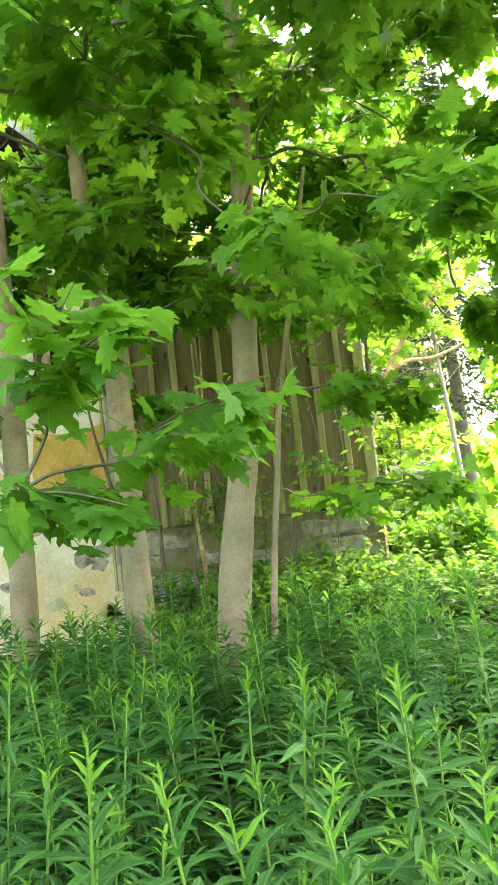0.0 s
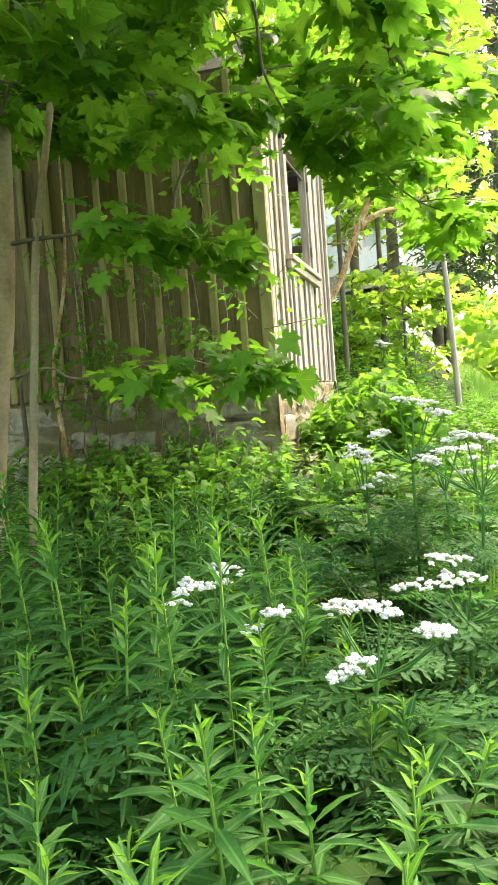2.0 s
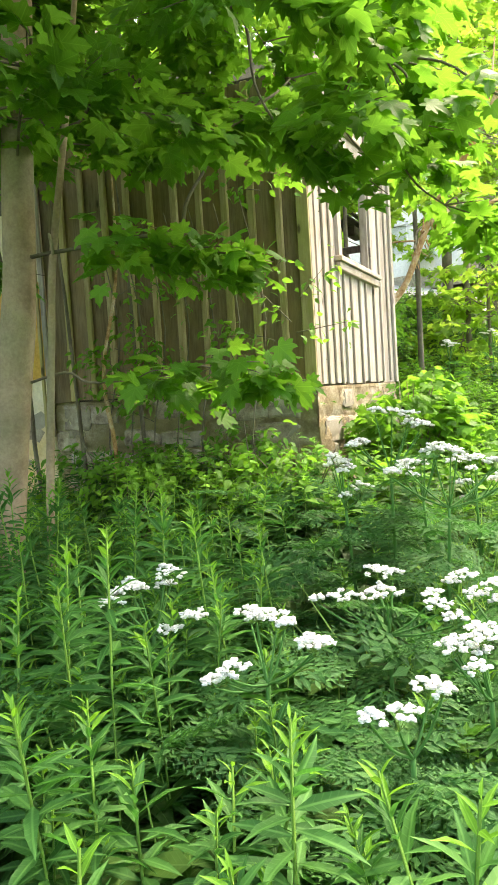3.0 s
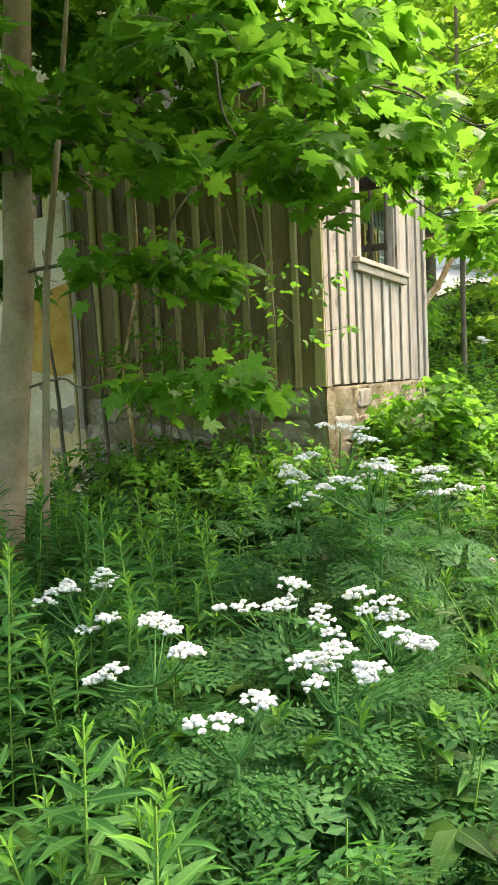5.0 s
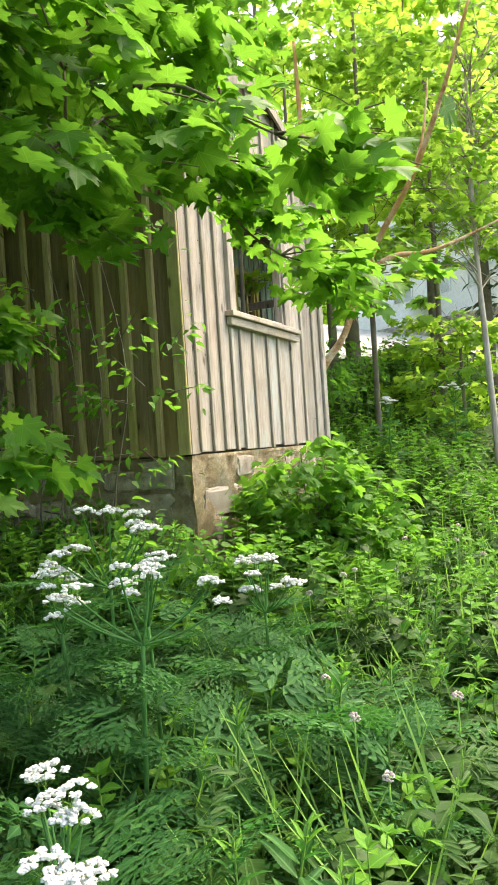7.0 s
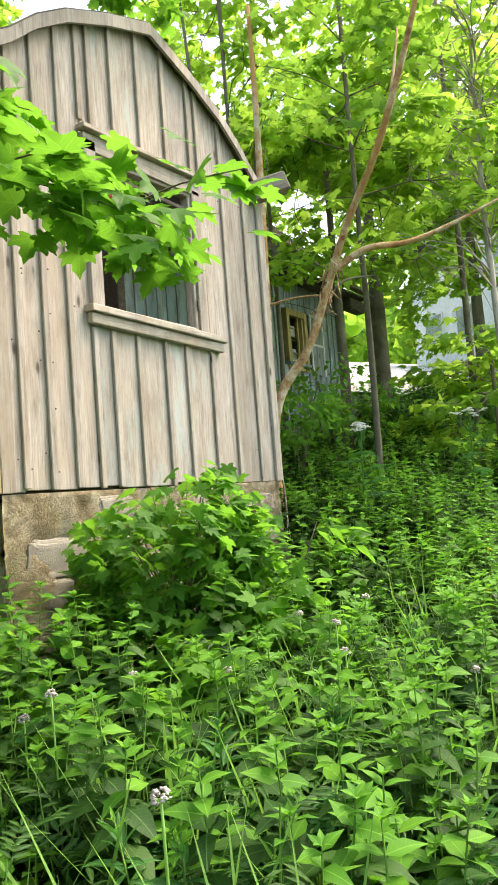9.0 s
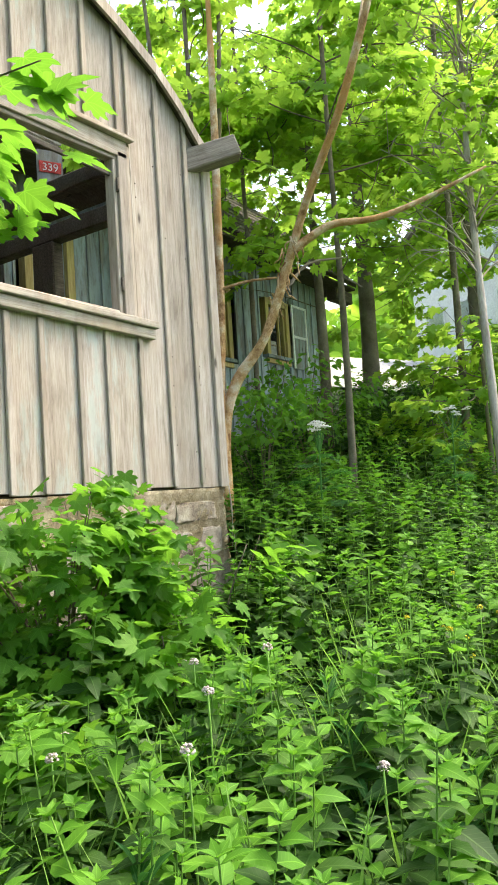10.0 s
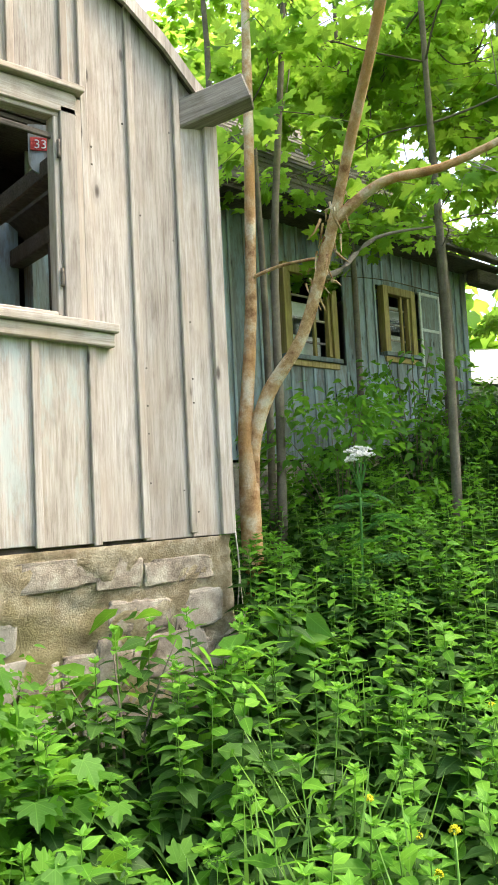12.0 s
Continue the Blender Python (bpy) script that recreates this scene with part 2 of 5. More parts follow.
PETAL = petal_mat()
CLOVER = leaf_mat("pale_pink_petal", (0.6, 0.45, 0.48), (0.72, 0.6, 0.6), (0.8, 0.72, 0.7), (0.7, 0.5, 0.5), 0.2, 0.8)
BUTTERCUP = leaf_mat("yellow_petal", (0.75, 0.6, 0.02), (0.85, 0.7, 0.03), (0.9, 0.78, 0.05), (0.8, 0.7, 0.05), 0.2, 0.4)


def glass_mat():
    m, nt, b = nodes_of("old_glass")
    b.inputs["Base Color"].default_value = (0.8, 0.85, 0.85, 1)
    b.inputs["Roughness"].default_value = 0.04
    b.inputs["Transmission Weight"].default_value = 1.0
    b.inputs["IOR"].default_value = 1.45
    return m


GLASS = glass_mat()

# ---- mesh helpers ----


def part(name, bm, material, parent=None, label=""):
    me = bpy.data.meshes.new(name)
    bm.to_mesh(me)
    bm.free()
    me.materials.append(material)
    ob = new(name, me)
    if parent:
        ob.parent = parent
    return tagged(ob, label)


def empty(name, at=(0, 0, 0), label="", category="", group="", kind=""):
    ob = new(name)
    ob.location = at
    ob.empty_display_size = 0.1
    return tagged(ob, label, category, group, kind)


def box_into(bm, x0, x1, y0, y1, z0, z1, bevel=0.0, jitter=0.0):
    vs = [bm.verts.new((x + random.uniform(-jitter, jitter), y + random.uniform(-jitter, jitter), z + random.uniform(-jitter, jitter)))
          for x in (x0, x1) for y in (y0, y1) for z in (z0, z1)]
    fs = [bm.faces.new([vs[i] for i in f]) for f in ((0, 1, 3, 2), (4, 6, 7, 5), (0, 4, 5, 1), (2, 3, 7, 6), (0, 2, 6, 4), (1, 5, 7, 3))]
    if bevel:
        es = list({e for f in fs for e in f.edges})
        bmesh.ops.bevel(bm, geom=es, offset=bevel, segments=1, affect='EDGES')


def box(name, x0, x1, y0, y1, z0, z1, material, parent=None, bevel=0.004, label="", jitter=0.0):
    bm = bmesh.new()
    box_into(bm, x0, x1, y0, y1, z0, z1, bevel, jitter)
    bmesh.ops.recalc_face_normals(bm, faces=bm.faces)
    return part(name, bm, material, parent, label)


def prism(name, outline, axis, a0, a1, material, parent=None, label="", bevel=0.0):
    """A flat outline [(u, z)] thickened along axis x or y from a0 to a1."""
    bm = bmesh.new()
    def at(u, z, a):
        return (a, u, z) if axis == "x" else (u, a, z)
    lo = [bm.verts.new(at(u, z, a0)) for u, z in outline]
    hi = [bm.verts.new(at(u, z, a1)) for u, z in outline]
    bm.faces.new(lo)
    bm.faces.new(hi[::-1])
    n = len(outline)
    for i in range(n):
        bm.faces.new((lo[i], lo[(i + 1) % n], hi[(i + 1) % n], hi[i]))
    bmesh.ops.recalc_face_normals(bm, faces=bm.faces)
    if bevel:
        bmesh.ops.bevel(bm, geom=bm.edges[:], offset=bevel, segments=1, affect='EDGES')
    return part(name, bm, material, parent, label)


def tube_into(bm, pts, radii, sides=9, wob=0.0):
    """A tapered tube along a line of points, smoothed between them."""
    P = [Vector(p) for p in pts]
    line, rad = [], []
    for i in range(len(P) - 1):
        p0, p1, p2, p3 = P[max(i - 1, 0)], P[i], P[i + 1], P[min(i + 2, len(P) - 1)]
        for k in range(4):
            t = k / 4
            line.append(0.5 * ((2 * p1) + (p2 - p0) * t + (2 * p0 - 5 * p1 + 4 * p2 - p3) * t * t + (3 * p1 - p0 - 3 * p2 + p3) * t ** 3))
            rad.append(radii[i] * (1 - t) + radii[i + 1] * t)
    line.append(P[-1])
    rad.append(radii[-1])
    rings = []
    for i, (p, r) in enumerate(zip(line, rad)):
        d = (line[min(i + 1, len(line) - 1)] - line[max(i - 1, 0)]).normalized()
        ref = Vector((1, 0, 0)) if abs(d.x) < 0.8 else Vector((0, 0, 1))
        u = (ref - d * ref.dot(d)).normalized()
        v = d.cross(u)
        ring = []
        for s in range(sides):
            a = 2 * math.pi * s / sides
            rr = r * (1 + wob * noise.noise((p.x * 3 + math.cos(a), p.y * 3 + math.sin(a), p.z * 2.5)))
            ring.append(bm.verts.new(p + u * (math.cos(a) * rr) + v * (math.sin(a) * rr)))
        rings.append(ring)
    for a, b in zip(rings, rings[1:]):
        for s in range(sides):
            f = bm.faces.new((a[s], a[(s + 1) % sides], b[(s + 1) % sides], b[s]))
            f.smooth = True
    bm.faces.new(rings[0][::-1])
    bm.faces.new(rings[-1])


def tube(name, pts, radii, material, parent=None, sides=9, wob=0.12, label=""):
    bm = bmesh.new()
    tube_into(bm, pts, radii, sides, wob)
    return part(name, bm, material, parent, label)


def many(name, chunks, material, parent=None):
    """One mesh out of (verts, tris) templates and stacks of 4x4 matrices."""
    V, F, B, base = [], [], [], 0
    for (tv, tf), mats in chunks:
        if len(mats) == 0:
            continue
        mats = np.asarray(mats, np.float32)
        h = np.c_[tv[:, :3], np.ones(len(tv))].astype(np.float32)
        B.append(np.tile(tv[:, 3:5] if tv.shape[1] > 3 else tv[:, :2], (len(mats), 1)))
        v = np.einsum('nij,vj->nvi', mats, h)[..., :3]
        f = tf[None] + (np.arange(len(mats)) * len(tv))[:, None, None] + base
        V.append(v.reshape(-1, 3))
        F.append(f.reshape(-1, 3))
        base += len(mats) * len(tv)
    V, F = np.concatenate(V), np.concatenate(F).astype(np.int32)
    me = bpy.data.meshes.new(name)
    me.vertices.add(len(V))
    me.vertices.foreach_set("co", V.ravel().astype(np.float32))
    me.loops.add(F.size)
    me.loops.foreach_set("vertex_index", F.ravel())
    me.polygons.add(len(F))
    me.polygons.foreach_set("loop_start", np.arange(0, F.size, 3, dtype=np.int32))
    me.update(calc_edges=True)
    B = np.concatenate(B)
    me.attributes.new("blade", 'FLOAT_VECTOR', 'POINT').data.foreach_set("vector", np.c_[B, np.zeros(len(B))].ravel().astype(np.float32))
    me.materials.append(material)
    ob = new(name, me)
    if parent:
        ob.parent = parent
    return ob


def frames_of(pos, yaw, pitch, roll, size):
    """Stacked matrices: a turn about x (pitch), y (roll), then z (yaw), scaled, at pos."""
    n = len(pos)
    cy, sy, cp, sp, cr, sr = np.cos(yaw), np.sin(yaw), np.cos(pitch), np.sin(pitch), np.cos(roll), np.sin(roll)
    z, o = np.zeros(n), np.ones(n)
    Rz = np.stack([np.stack([cy, -sy, z], -1), np.stack([sy, cy, z], -1), np.stack([z, z, o], -1)], 1)
    Rx = np.stack([np.stack([o, z, z], -1), np.stack([z, cp, -sp], -1), np.stack([z, sp, cp], -1)], 1)
    Ry = np.stack([np.stack([cr, z, sr], -1), np.stack([z, o, z], -1), np.stack([-sr, z, cr], -1)], 1)
    M = np.zeros((n, 4, 4))
    M[:, :3, :3] = (Rz @ Rx @ Ry) * np.asarray(size).reshape(-1, 1, 1)
    M[:, :3, 3] = pos
    M[:, 3, 3] = 1
    return M


def fan(half, centre, droop=0.2, fold=0.12):
    pts = half + [(-x, y) for x, y in half[-2:0:-1]]
    v = [(*centre, 0.0)] + [(x, y, 0.0) for x, y in pts]
    v = np.array([(x, y, -droop * (x * x + (y - 0.3) ** 2) + fold * abs(x)) for x, y, _ in v])
    n = len(pts)
    return v, np.array([(0, 1 + i, 1 + (i + 1) % n) for i in range(n)])


MAPLE = fan([(0, 0), (.13, -.13), (.33, -.17), (.42, -.1), (.33, .08), (.52, .12), (.64, .26), (.48, .33), (.54, .5), (.52, .62), (.34, .52), (.2, .56), (.21, .76), (.1, .86), (0, 1.05)], (0, 0.22), 0.3, 0.16)
MAPLE_FAR = fan([(0, 0), (.40, -.05), (.55, .3), (.42, .55), (.2, .6), (0, 1.0)], (0, 0.3))
LANCE = (np.array([(0, 0, 0), (.11, .3, .03), (0, .35, -.01), (-.11, .3, .03), (.085, .65, .0), (0, .68, -.05), (-.085, .65, .0), (0, 1, -.16)]),
         np.array([(0, 1, 2), (0, 2, 3), (1, 4, 5), (1, 5, 2), (2, 5, 6), (2, 6, 3), (4, 7, 5), (5, 7, 6)]))
OVATE = (np.array([(0, 0, 0), (.26, .24, .04), (0, .3, 0), (-.26, .24, .04), (.22, .55, .02), (0, .6, -.04), (-.22, .55, .02), (0, 1, -.18)]),
         np.array([(0, 1, 2), (0, 2, 3), (1, 4, 5), (1, 5, 2), (2, 5, 6), (2, 6, 3), (4, 7, 5), (5, 7, 6)]))
BLADE = (np.array([(-.012, 0, 0), (.012, 0, 0), (.01, .12, .5), (-.01, .12, .5), (0, .42, .95)]), np.array([(0, 1, 2), (0, 2, 3), (3, 2, 4)]))
STALK = (np.array([(.5, 0, 0), (-.25, .43, 0), (-.25, -.43, 0), (.3, 0, 1), (-.15, .26, 1), (-.15, -.26, 1)]),
         np.array([(0, 1, 4), (0, 4, 3), (1, 2, 5), (1, 5, 4), (2, 0, 3), (2, 3, 5)]))
BUD = (np.array([(1, 0, 0), (.31, .95, 0), (-.81, .59, 0), (-.81, -.59, 0), (.31, -.95, 0), (0, 0, .55), (0, 0, -.3)]),
       np.array([(0, 1, 5), (1, 2, 5), (2, 3, 5), (3, 4, 5), (4, 0, 5), (1, 0, 6), (2, 1, 6), (3, 2, 6), (4, 3, 6), (0, 4, 6)]))


def merged(chunks):
    """Template pieces joined into one template."""
    V, F, base = [], [], 0
    for (tv, tf), mats in chunks:
        h = np.c_[tv[:, :3], np.ones(len(tv))]
        plane = tv[:, 3:5] if tv.shape[1] > 3 else tv[:, :2]
        for m in mats:
            V.append(np.c_[(h @ m.T)[:, :3], plane])
            F.append(tf + base)
            base += len(tv)
    return np.concatenate(V), np.concatenate(F)


rng = np.random.default_rng(7)

# ---- ground ----


def soft(v):
    return math.log1p(math.exp(v)) if v < 20 else v


def smooth(a, b, v):
    t = min(1.0, max(0.0, (v - a) / (b - a)))
    return t * t * (3 - 2 * t)


def ground_z(x, y):
    up = 22 * math.tanh(soft(x) / 22)
    h = 0.17 * up + 0.2 * max(0.0, min(y, 14) + 1) * smooth(3, 9, x) + 0.06 * max(0.0, min(x, 30) - 10)
    h *= smooth(-3.6, 1.8, y)
    h += 0.25 * smooth(-1.4, -0.2, y) * smooth(-3, 0, x)
    return -1.5 + h + 0.04 * noise.noise((x * 0.7, y * 0.7, 0))


def sheet(name, x0, x1, y0, y1, nx, ny, lift, material, height=ground_z):
    bm = bmesh.new()
    g = [[bm.verts.new((x, y, height(x, y) + lift)) for y in np.linspace(y0, y1, ny)] for x in np.linspace(x0, x1, nx)]
    for i in range(nx - 1):
        for j in range(ny - 1):
            bm.faces.new((g[i][j], g[i + 1][j], g[i + 1][j + 1], g[i][j + 1])).smooth = True
    return part(name, bm, material)


def wide_ground():
    """One sheet, fine near the house and wider apart towards the horizon."""
    line = sorted({round(s * v, 3) for s in (-1, 1) for v in list(np.arange(0, 16, 0.5)) + [18, 21, 25, 30, 37, 46, 60, 80, 120, 200, 400, 900]})
    bm = bmesh.new()
    g = [[bm.verts.new((x, y, ground_z(x, y))) for y in line] for x in line]
    for i in range(len(line) - 1):
        for j in range(len(line) - 1):
            bm.faces.new((g[i][j], g[i + 1][j], g[i + 1][j + 1], g[i][j + 1])).smooth = True
    return part("ground", bm, SOIL)


tagged(wide_ground(), "dark soil and leaf litter under dense green herbs", "ground", kind="structure")
def road_bend(x):
    return 0.0035 * max(0.0, min(x, 34) - 2) ** 2


def curved_road():
    bm = bmesh.new()
    rows = [[bm.verts.new((x, y + road_bend(x), ground_z(x, y + road_bend(x)) + .05)) for y in np.linspace(-9.2, -5.6, 7)] for x in np.linspace(-60, 90, 101)]
    for p, q in zip(rows, rows[1:]):
        for j in range(6):
            bm.faces.new((p[j], q[j], q[j + 1], p[j + 1])).smooth = True
    return part("road", bm, ASPHALT)


tagged(curved_road(), "grey asphalt country road beside the verge", "road", kind="structure")
tagged(sheet("gravel_yard", 13.5, 32, 3.0, 11, 20, 10, 0.06, GRAVEL), "pale sunlit gravel yard before the white house", "yard", kind="structure")
tagged(sheet("gravel_drive", 19, 25, -3.6, 2.99, 12, 12, 0.09, GRAVEL), "pale gravel drive joining the road and yard", "drive", kind="structure")

# ---- the wooden wing: a small gabled building on a stone foundation ----
W, D = 2.75, 2.55
ARCH = [(-0.02, 2.38), (0.15, 2.50), (0.35, 2.68), (0.59, 2.84), (0.95, 3.0), (1.375, 3.15), (1.8, 3.0), (2.16, 2.84), (2.4, 2.68), (2.6, 2.50), (2.77, 2.38)]


def roof_z(x):
    return float(np.interp(x, [p[0] for p in ARCH], [p[1] for p in ARCH]))


WX0, WX1, WZ0, WZ1 = 0.80, 1.78, 1.08, 2.08


def slanted_board(name, x0, x1, z0, y0, y1, material, parent, top=None, label="", bevel=0.003):
    t0, t1 = (top, top) if top else (roof_z(x0) - 0.01, roof_z(x1) - 0.01)
    out = [(x0, z0), (x1, z0), (x1, t1)]
    mids = [p for p in ARCH if x0 + 0.02 < p[0] < x1 - 0.02] if not top else []
    out += [(p[0], p[1] - 0.01) for p in reversed(mids)]
    out += [(x0, t0)]
    return prism(name, out, "y", y0, y1, material, parent, label, bevel)


gable = empty("wall_south", (0, 0, 0), "weathered grey-brown board-and-batten gable wall with traces of pale paint", "wall", kind="structure")
# boards run full height beside the window, short ones above and below it
edges_left = [0.0, 0.15, 0.34, 0.53, 0.70]
edges_low = [0.70, 0.88, 1.11, 1.39, 1.62, 1.92]
edges_top = [0.70, 0.80, 1.01, 1.27, 1.54, 1.82, 1.92]
edges_right = [1.92, 2.20, 2.50, 2.75]
rb = random.Random(3)
for a, b in list(zip(edges_left, edges_left[1:])) + list(zip(edges_right, edges_right[1:])):
    slanted_board("board", a + .002, b - .002, -0.02 + rb.uniform(-.012, .012), 0.0, 0.03, WOOD_PALE, gable)
for a, b in zip(edges_low, edges_low[1:]):
    slanted_board("board", a + .002, b - .002, -0.02 + rb.uniform(-.012, .012), 0.0, 0.03, WOOD_PAINTED, gable, top=0.98)
for a, b in zip(edges_top, edges_top[1:]):
    slanted_board("board", a + .002, b - .002, 2.2, 0.0, 0.03, WOOD_PAINTED, gable)
# battens over every joint
for x in edges_left[1:-1] + edges_right[:-1]:
    slanted_board("batten", x - .021, x + .021, -0.02 + rb.uniform(-.015, .015), -0.022, -0.002, WOOD_PALE, gable, bevel=.004)
for x in [0.72] + edges_low[1:-1]:
    slanted_board("batten", x - .019, x + .019, -0.025 + rb.uniform(-.01, .01), -0.022, -0.002, WOOD_PALE, gable, top=0.95)
for x in edges_top[:-1]:
    slanted_board("batten", x - .019, x + .019, 2.245, -0.022, -0.002, WOOD_PALE, gable)
# nail heads and a split in the boards
for k in range(46):
    nx, nz = rb.choice(edges_right[:-1] + edges_left[1:-1]) + rb.choice((-.045, .045)), rb.uniform(.05, 2.2)
    box("nail_head", nx - .004, nx + .004, -0.004, 0.002, nz, nz + .008, WOOD_OLD, gable, 0)

# corner boards
slanted_board("corner_board", -0.028, 0.06, -0.03, -0.03, -0.005, WOOD_PALE, gable)
slanted_board("corner_board", W - 0.06, W + 0.03, -0.03, -0.03, -0.005, WOOD_PALE, gable)
box("corner_board", -0.052, -0.03, -0.028, 0.07, -0.03, 2.36, WOOD_BATTEN, gable)

# window frame of the gable, without panes
win = empty("window_1", (0, 0, 0), "open wooden window frame without panes, weathered and unpainted", "window", kind="structure")
box("jamb", WX0 - 0.10, WX0, -0.035, 0.06, 1.06, 2.13, WOOD_PALE, win)
box("jamb", WX1, WX1 + 0.085, -0.035, 0.06, 1.06, 2.13, WOOD_PALE, win)
box("casing", WX1 + .086, 1.915, -0.02, 0.03, 1.062, 2.2, WOOD_PALE, win)
box("jamb_lip", WX0, WX0 + 0.025, -0.015, 0.06, 1.08, 2.08, WOOD_PALE, win)
box("jamb_lip", WX1 - 0.03, WX1, -0.015, 0.06, 1.08, 2.08, WOOD_PALE, win)
prism("head", [(WX0 - .1, 2.06), (WX1 + .09, 2.10), (WX1 + .09, 2.21), (WX0 - .1, 2.17)], "y", -0.035, 0.06, WOOD_SILL, win, "", .004)
prism("head_lip", [(WX0, 2.035), (WX1, 2.075), (WX1, 2.10), (WX0, 2.06)], "y", -0.018, 0.05, WOOD_SILL, win, "", .003)
prism("drip_board", [(WX0 - .13, 2.175), (WX1 + .12, 2.215), (WX1 + .12, 2.245), (WX0 - .13, 2.205)], "y", -0.075, 0.0, WOOD_SILL, win, "", .004)
prism("sill", [(0.655, 1.035), (2.05, 1.015), (2.05, 1.06), (0.655, 1.08)], "y", -0.075, 0.06, WOOD_SILL, win, "", .005)
prism("apron", [(0.67, 0.965), (2.035, 0.945), (2.035, 1.012), (0.67, 1.032)], "y", -0.05, -0.002, WOOD_SILL, win, "", .005)
box("inner_sill", WX0, WX1, -0.01, 0.06, 1.075, 1.10, WOOD_SILL, win)
for z in (1.22, 1.86):
    tube("hinge", [(WX1 - .012, -0.03, z), (WX1 - .012, -0.03, z + .09)], [.009, .009], WOOD_OLD, win, 8, 0)
lath = empty("glazing_bar", (WX0 + .02, 0.01, 2.03), "narrow grey wooden bar hanging in the empty window", "bar")
box("bar", 0, WX1 - WX0 - .04, 0, 0.02, -0.06, -0.03, WOOD_OLD, lath)

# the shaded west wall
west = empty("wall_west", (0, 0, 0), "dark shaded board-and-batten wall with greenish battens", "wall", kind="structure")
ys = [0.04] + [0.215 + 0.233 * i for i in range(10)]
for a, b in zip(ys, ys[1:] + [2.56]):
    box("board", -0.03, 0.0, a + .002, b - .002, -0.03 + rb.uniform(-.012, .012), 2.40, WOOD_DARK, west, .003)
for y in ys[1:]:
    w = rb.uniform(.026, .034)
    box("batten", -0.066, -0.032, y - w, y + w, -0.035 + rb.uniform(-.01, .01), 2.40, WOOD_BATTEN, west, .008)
box("sill_beam", 0.005, 0.12, 0.04, 2.5, -0.06, 0.08, WOOD_OLD, west)

# east wall, with an open doorway behind the corner
east = empty("wall_east", (0, 0, 0), "grey board wall with an open doorway", "wall", kind="structure")
box("board", W - 0.03, W, 0.035, 0.22, -0.02, 2.36, WOOD_BLUE, east, .003)
box("board", W - 0.03, W, 2.3, 2.46, -0.02, 2.36, WOOD_BLUE, east, .003)
box("lintel", W - 0.028, W, 0.225, 2.295, 2.28, 2.36, WOOD_BLUE, east)
for k in range(4):
    box("rail", W - 0.02, W + 0.004, 0.225, 0.8, 0.55 + k * .3, 0.63 + k * .3, WOOD_PALE, east, .004)

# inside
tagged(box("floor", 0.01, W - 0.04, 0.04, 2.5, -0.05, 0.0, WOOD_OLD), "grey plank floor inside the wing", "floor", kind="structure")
inner = empty("wall_inner", (0, 0, 0), "rough stone rear wall with plank lining", "wall", kind="structure")
for i in range(5):
    for j in range(8):
        if i < 3:
            box("stone", 0.1 + i * .52 + rb.uniform(-.04, .04), 0.6 + i * .52, 2.42, 2.54, .03 + j * .3, .31 + j * .3, PLASTER if rb.random() < .7 else STONE, inner, .03, jitter=.03)
for i in range(5):
    box("board", 1.66 + i * .205, 1.86 + i * .205, 2.46, 2.5, 0, 2.5, WOOD_BLUE, inner)
BOX_BROWN = rough_mat("brown_wood", [(0.3, (0.12, 0.075, 0.04)), (0.7, (0.24, 0.16, 0.09))], 3.0)
RED_PAINT = rough_mat("red_enamel", [(0.3, (0.42, 0.03, 0.03)), (0.7, (0.6, 0.06, 0.05))], 3.0, 0.5)
top_rail = empty("wall_plate", (2.66, 0.06, 2.2), "dark squared timber along the open side", "beam")
box("timber", -.06, .06, 0, 2.4, -.07, .07, WOOD_OLD, top_rail, .01)
purlin = empty("purlin", (2.3, 0.06, 2.36), "slanting dark roof timber inside the wing", "beam")
box("timber", -.055, .055, 0, 2.4, -.07, .07, WOOD_OLD, purlin, .012, jitter=.012)
post = empty("post", (2.64, 1.62, 0.0), "brown upright timber post inside the wing", "post")
box("timber", -.06, .06, -.13, .13, 0, 2.12, WOOD_OLD, post, .012)
bench = empty("wooden_box", (2.2, 1.5, 0.0), "brown wooden crate on the floor inside", "box")
box("side", -.2, .2, -.14, .14, 0.02, 1.12, BOX_BROWN, bench, .01)
box("lid", -.22, .22, -.16, .16, 1.121, 1.15, BOX_BROWN, bench, .006)


def number_sign(x, y, z, turn):
    """A red number plate with pale digits on a board with a rounded foot."""
    s = empty("number_sign", (x, y, z), "red number plate reading 339 on a pale blue board", "sign")
    s.rotation_euler = (0, 0, turn)
    out = [(-.1, .24), (-.1, 0)] + [(-.1 * math.cos(a), -.1 * math.sin(a)) for a in np.linspace(.3, math.pi - .3, 7)] + [(.1, 0), (.1, .24)]
    prism("board", out, "y", 0, .018, WOOD_BLUE, s)
    box("plate", -.085, .085, -.008, -.002, .06, .15, RED_PAINT, s, .002)
    cu = bpy.data.curves.new("digits", 'FONT')
    cu.body, cu.size, cu.align_x, cu.extrude = "339", .085, 'CENTER', .001
    cu.materials.append(WHITE_WALL)
    t = new("digits", cu)
    t.parent = s
    t.location = (0, -.0095, .075)
    t.rotation_euler = (math.pi / 2, 0, 0)


number_sign(2.27, 1.13, 2.43, -radians(28))
rack = empty("slatted_partition", (0.5, 1.9, 0.0), "low slatted partition of grey laths", "partition")
for k in range(9):
    box("slat", k * .17, k * .17 + .05, 0, .03, 0, 1.35, WOOD_OLD, rack)
box("rail", -.04, 1.5, -.025, -.001, 1.2, 1.27, WOOD_OLD, rack)

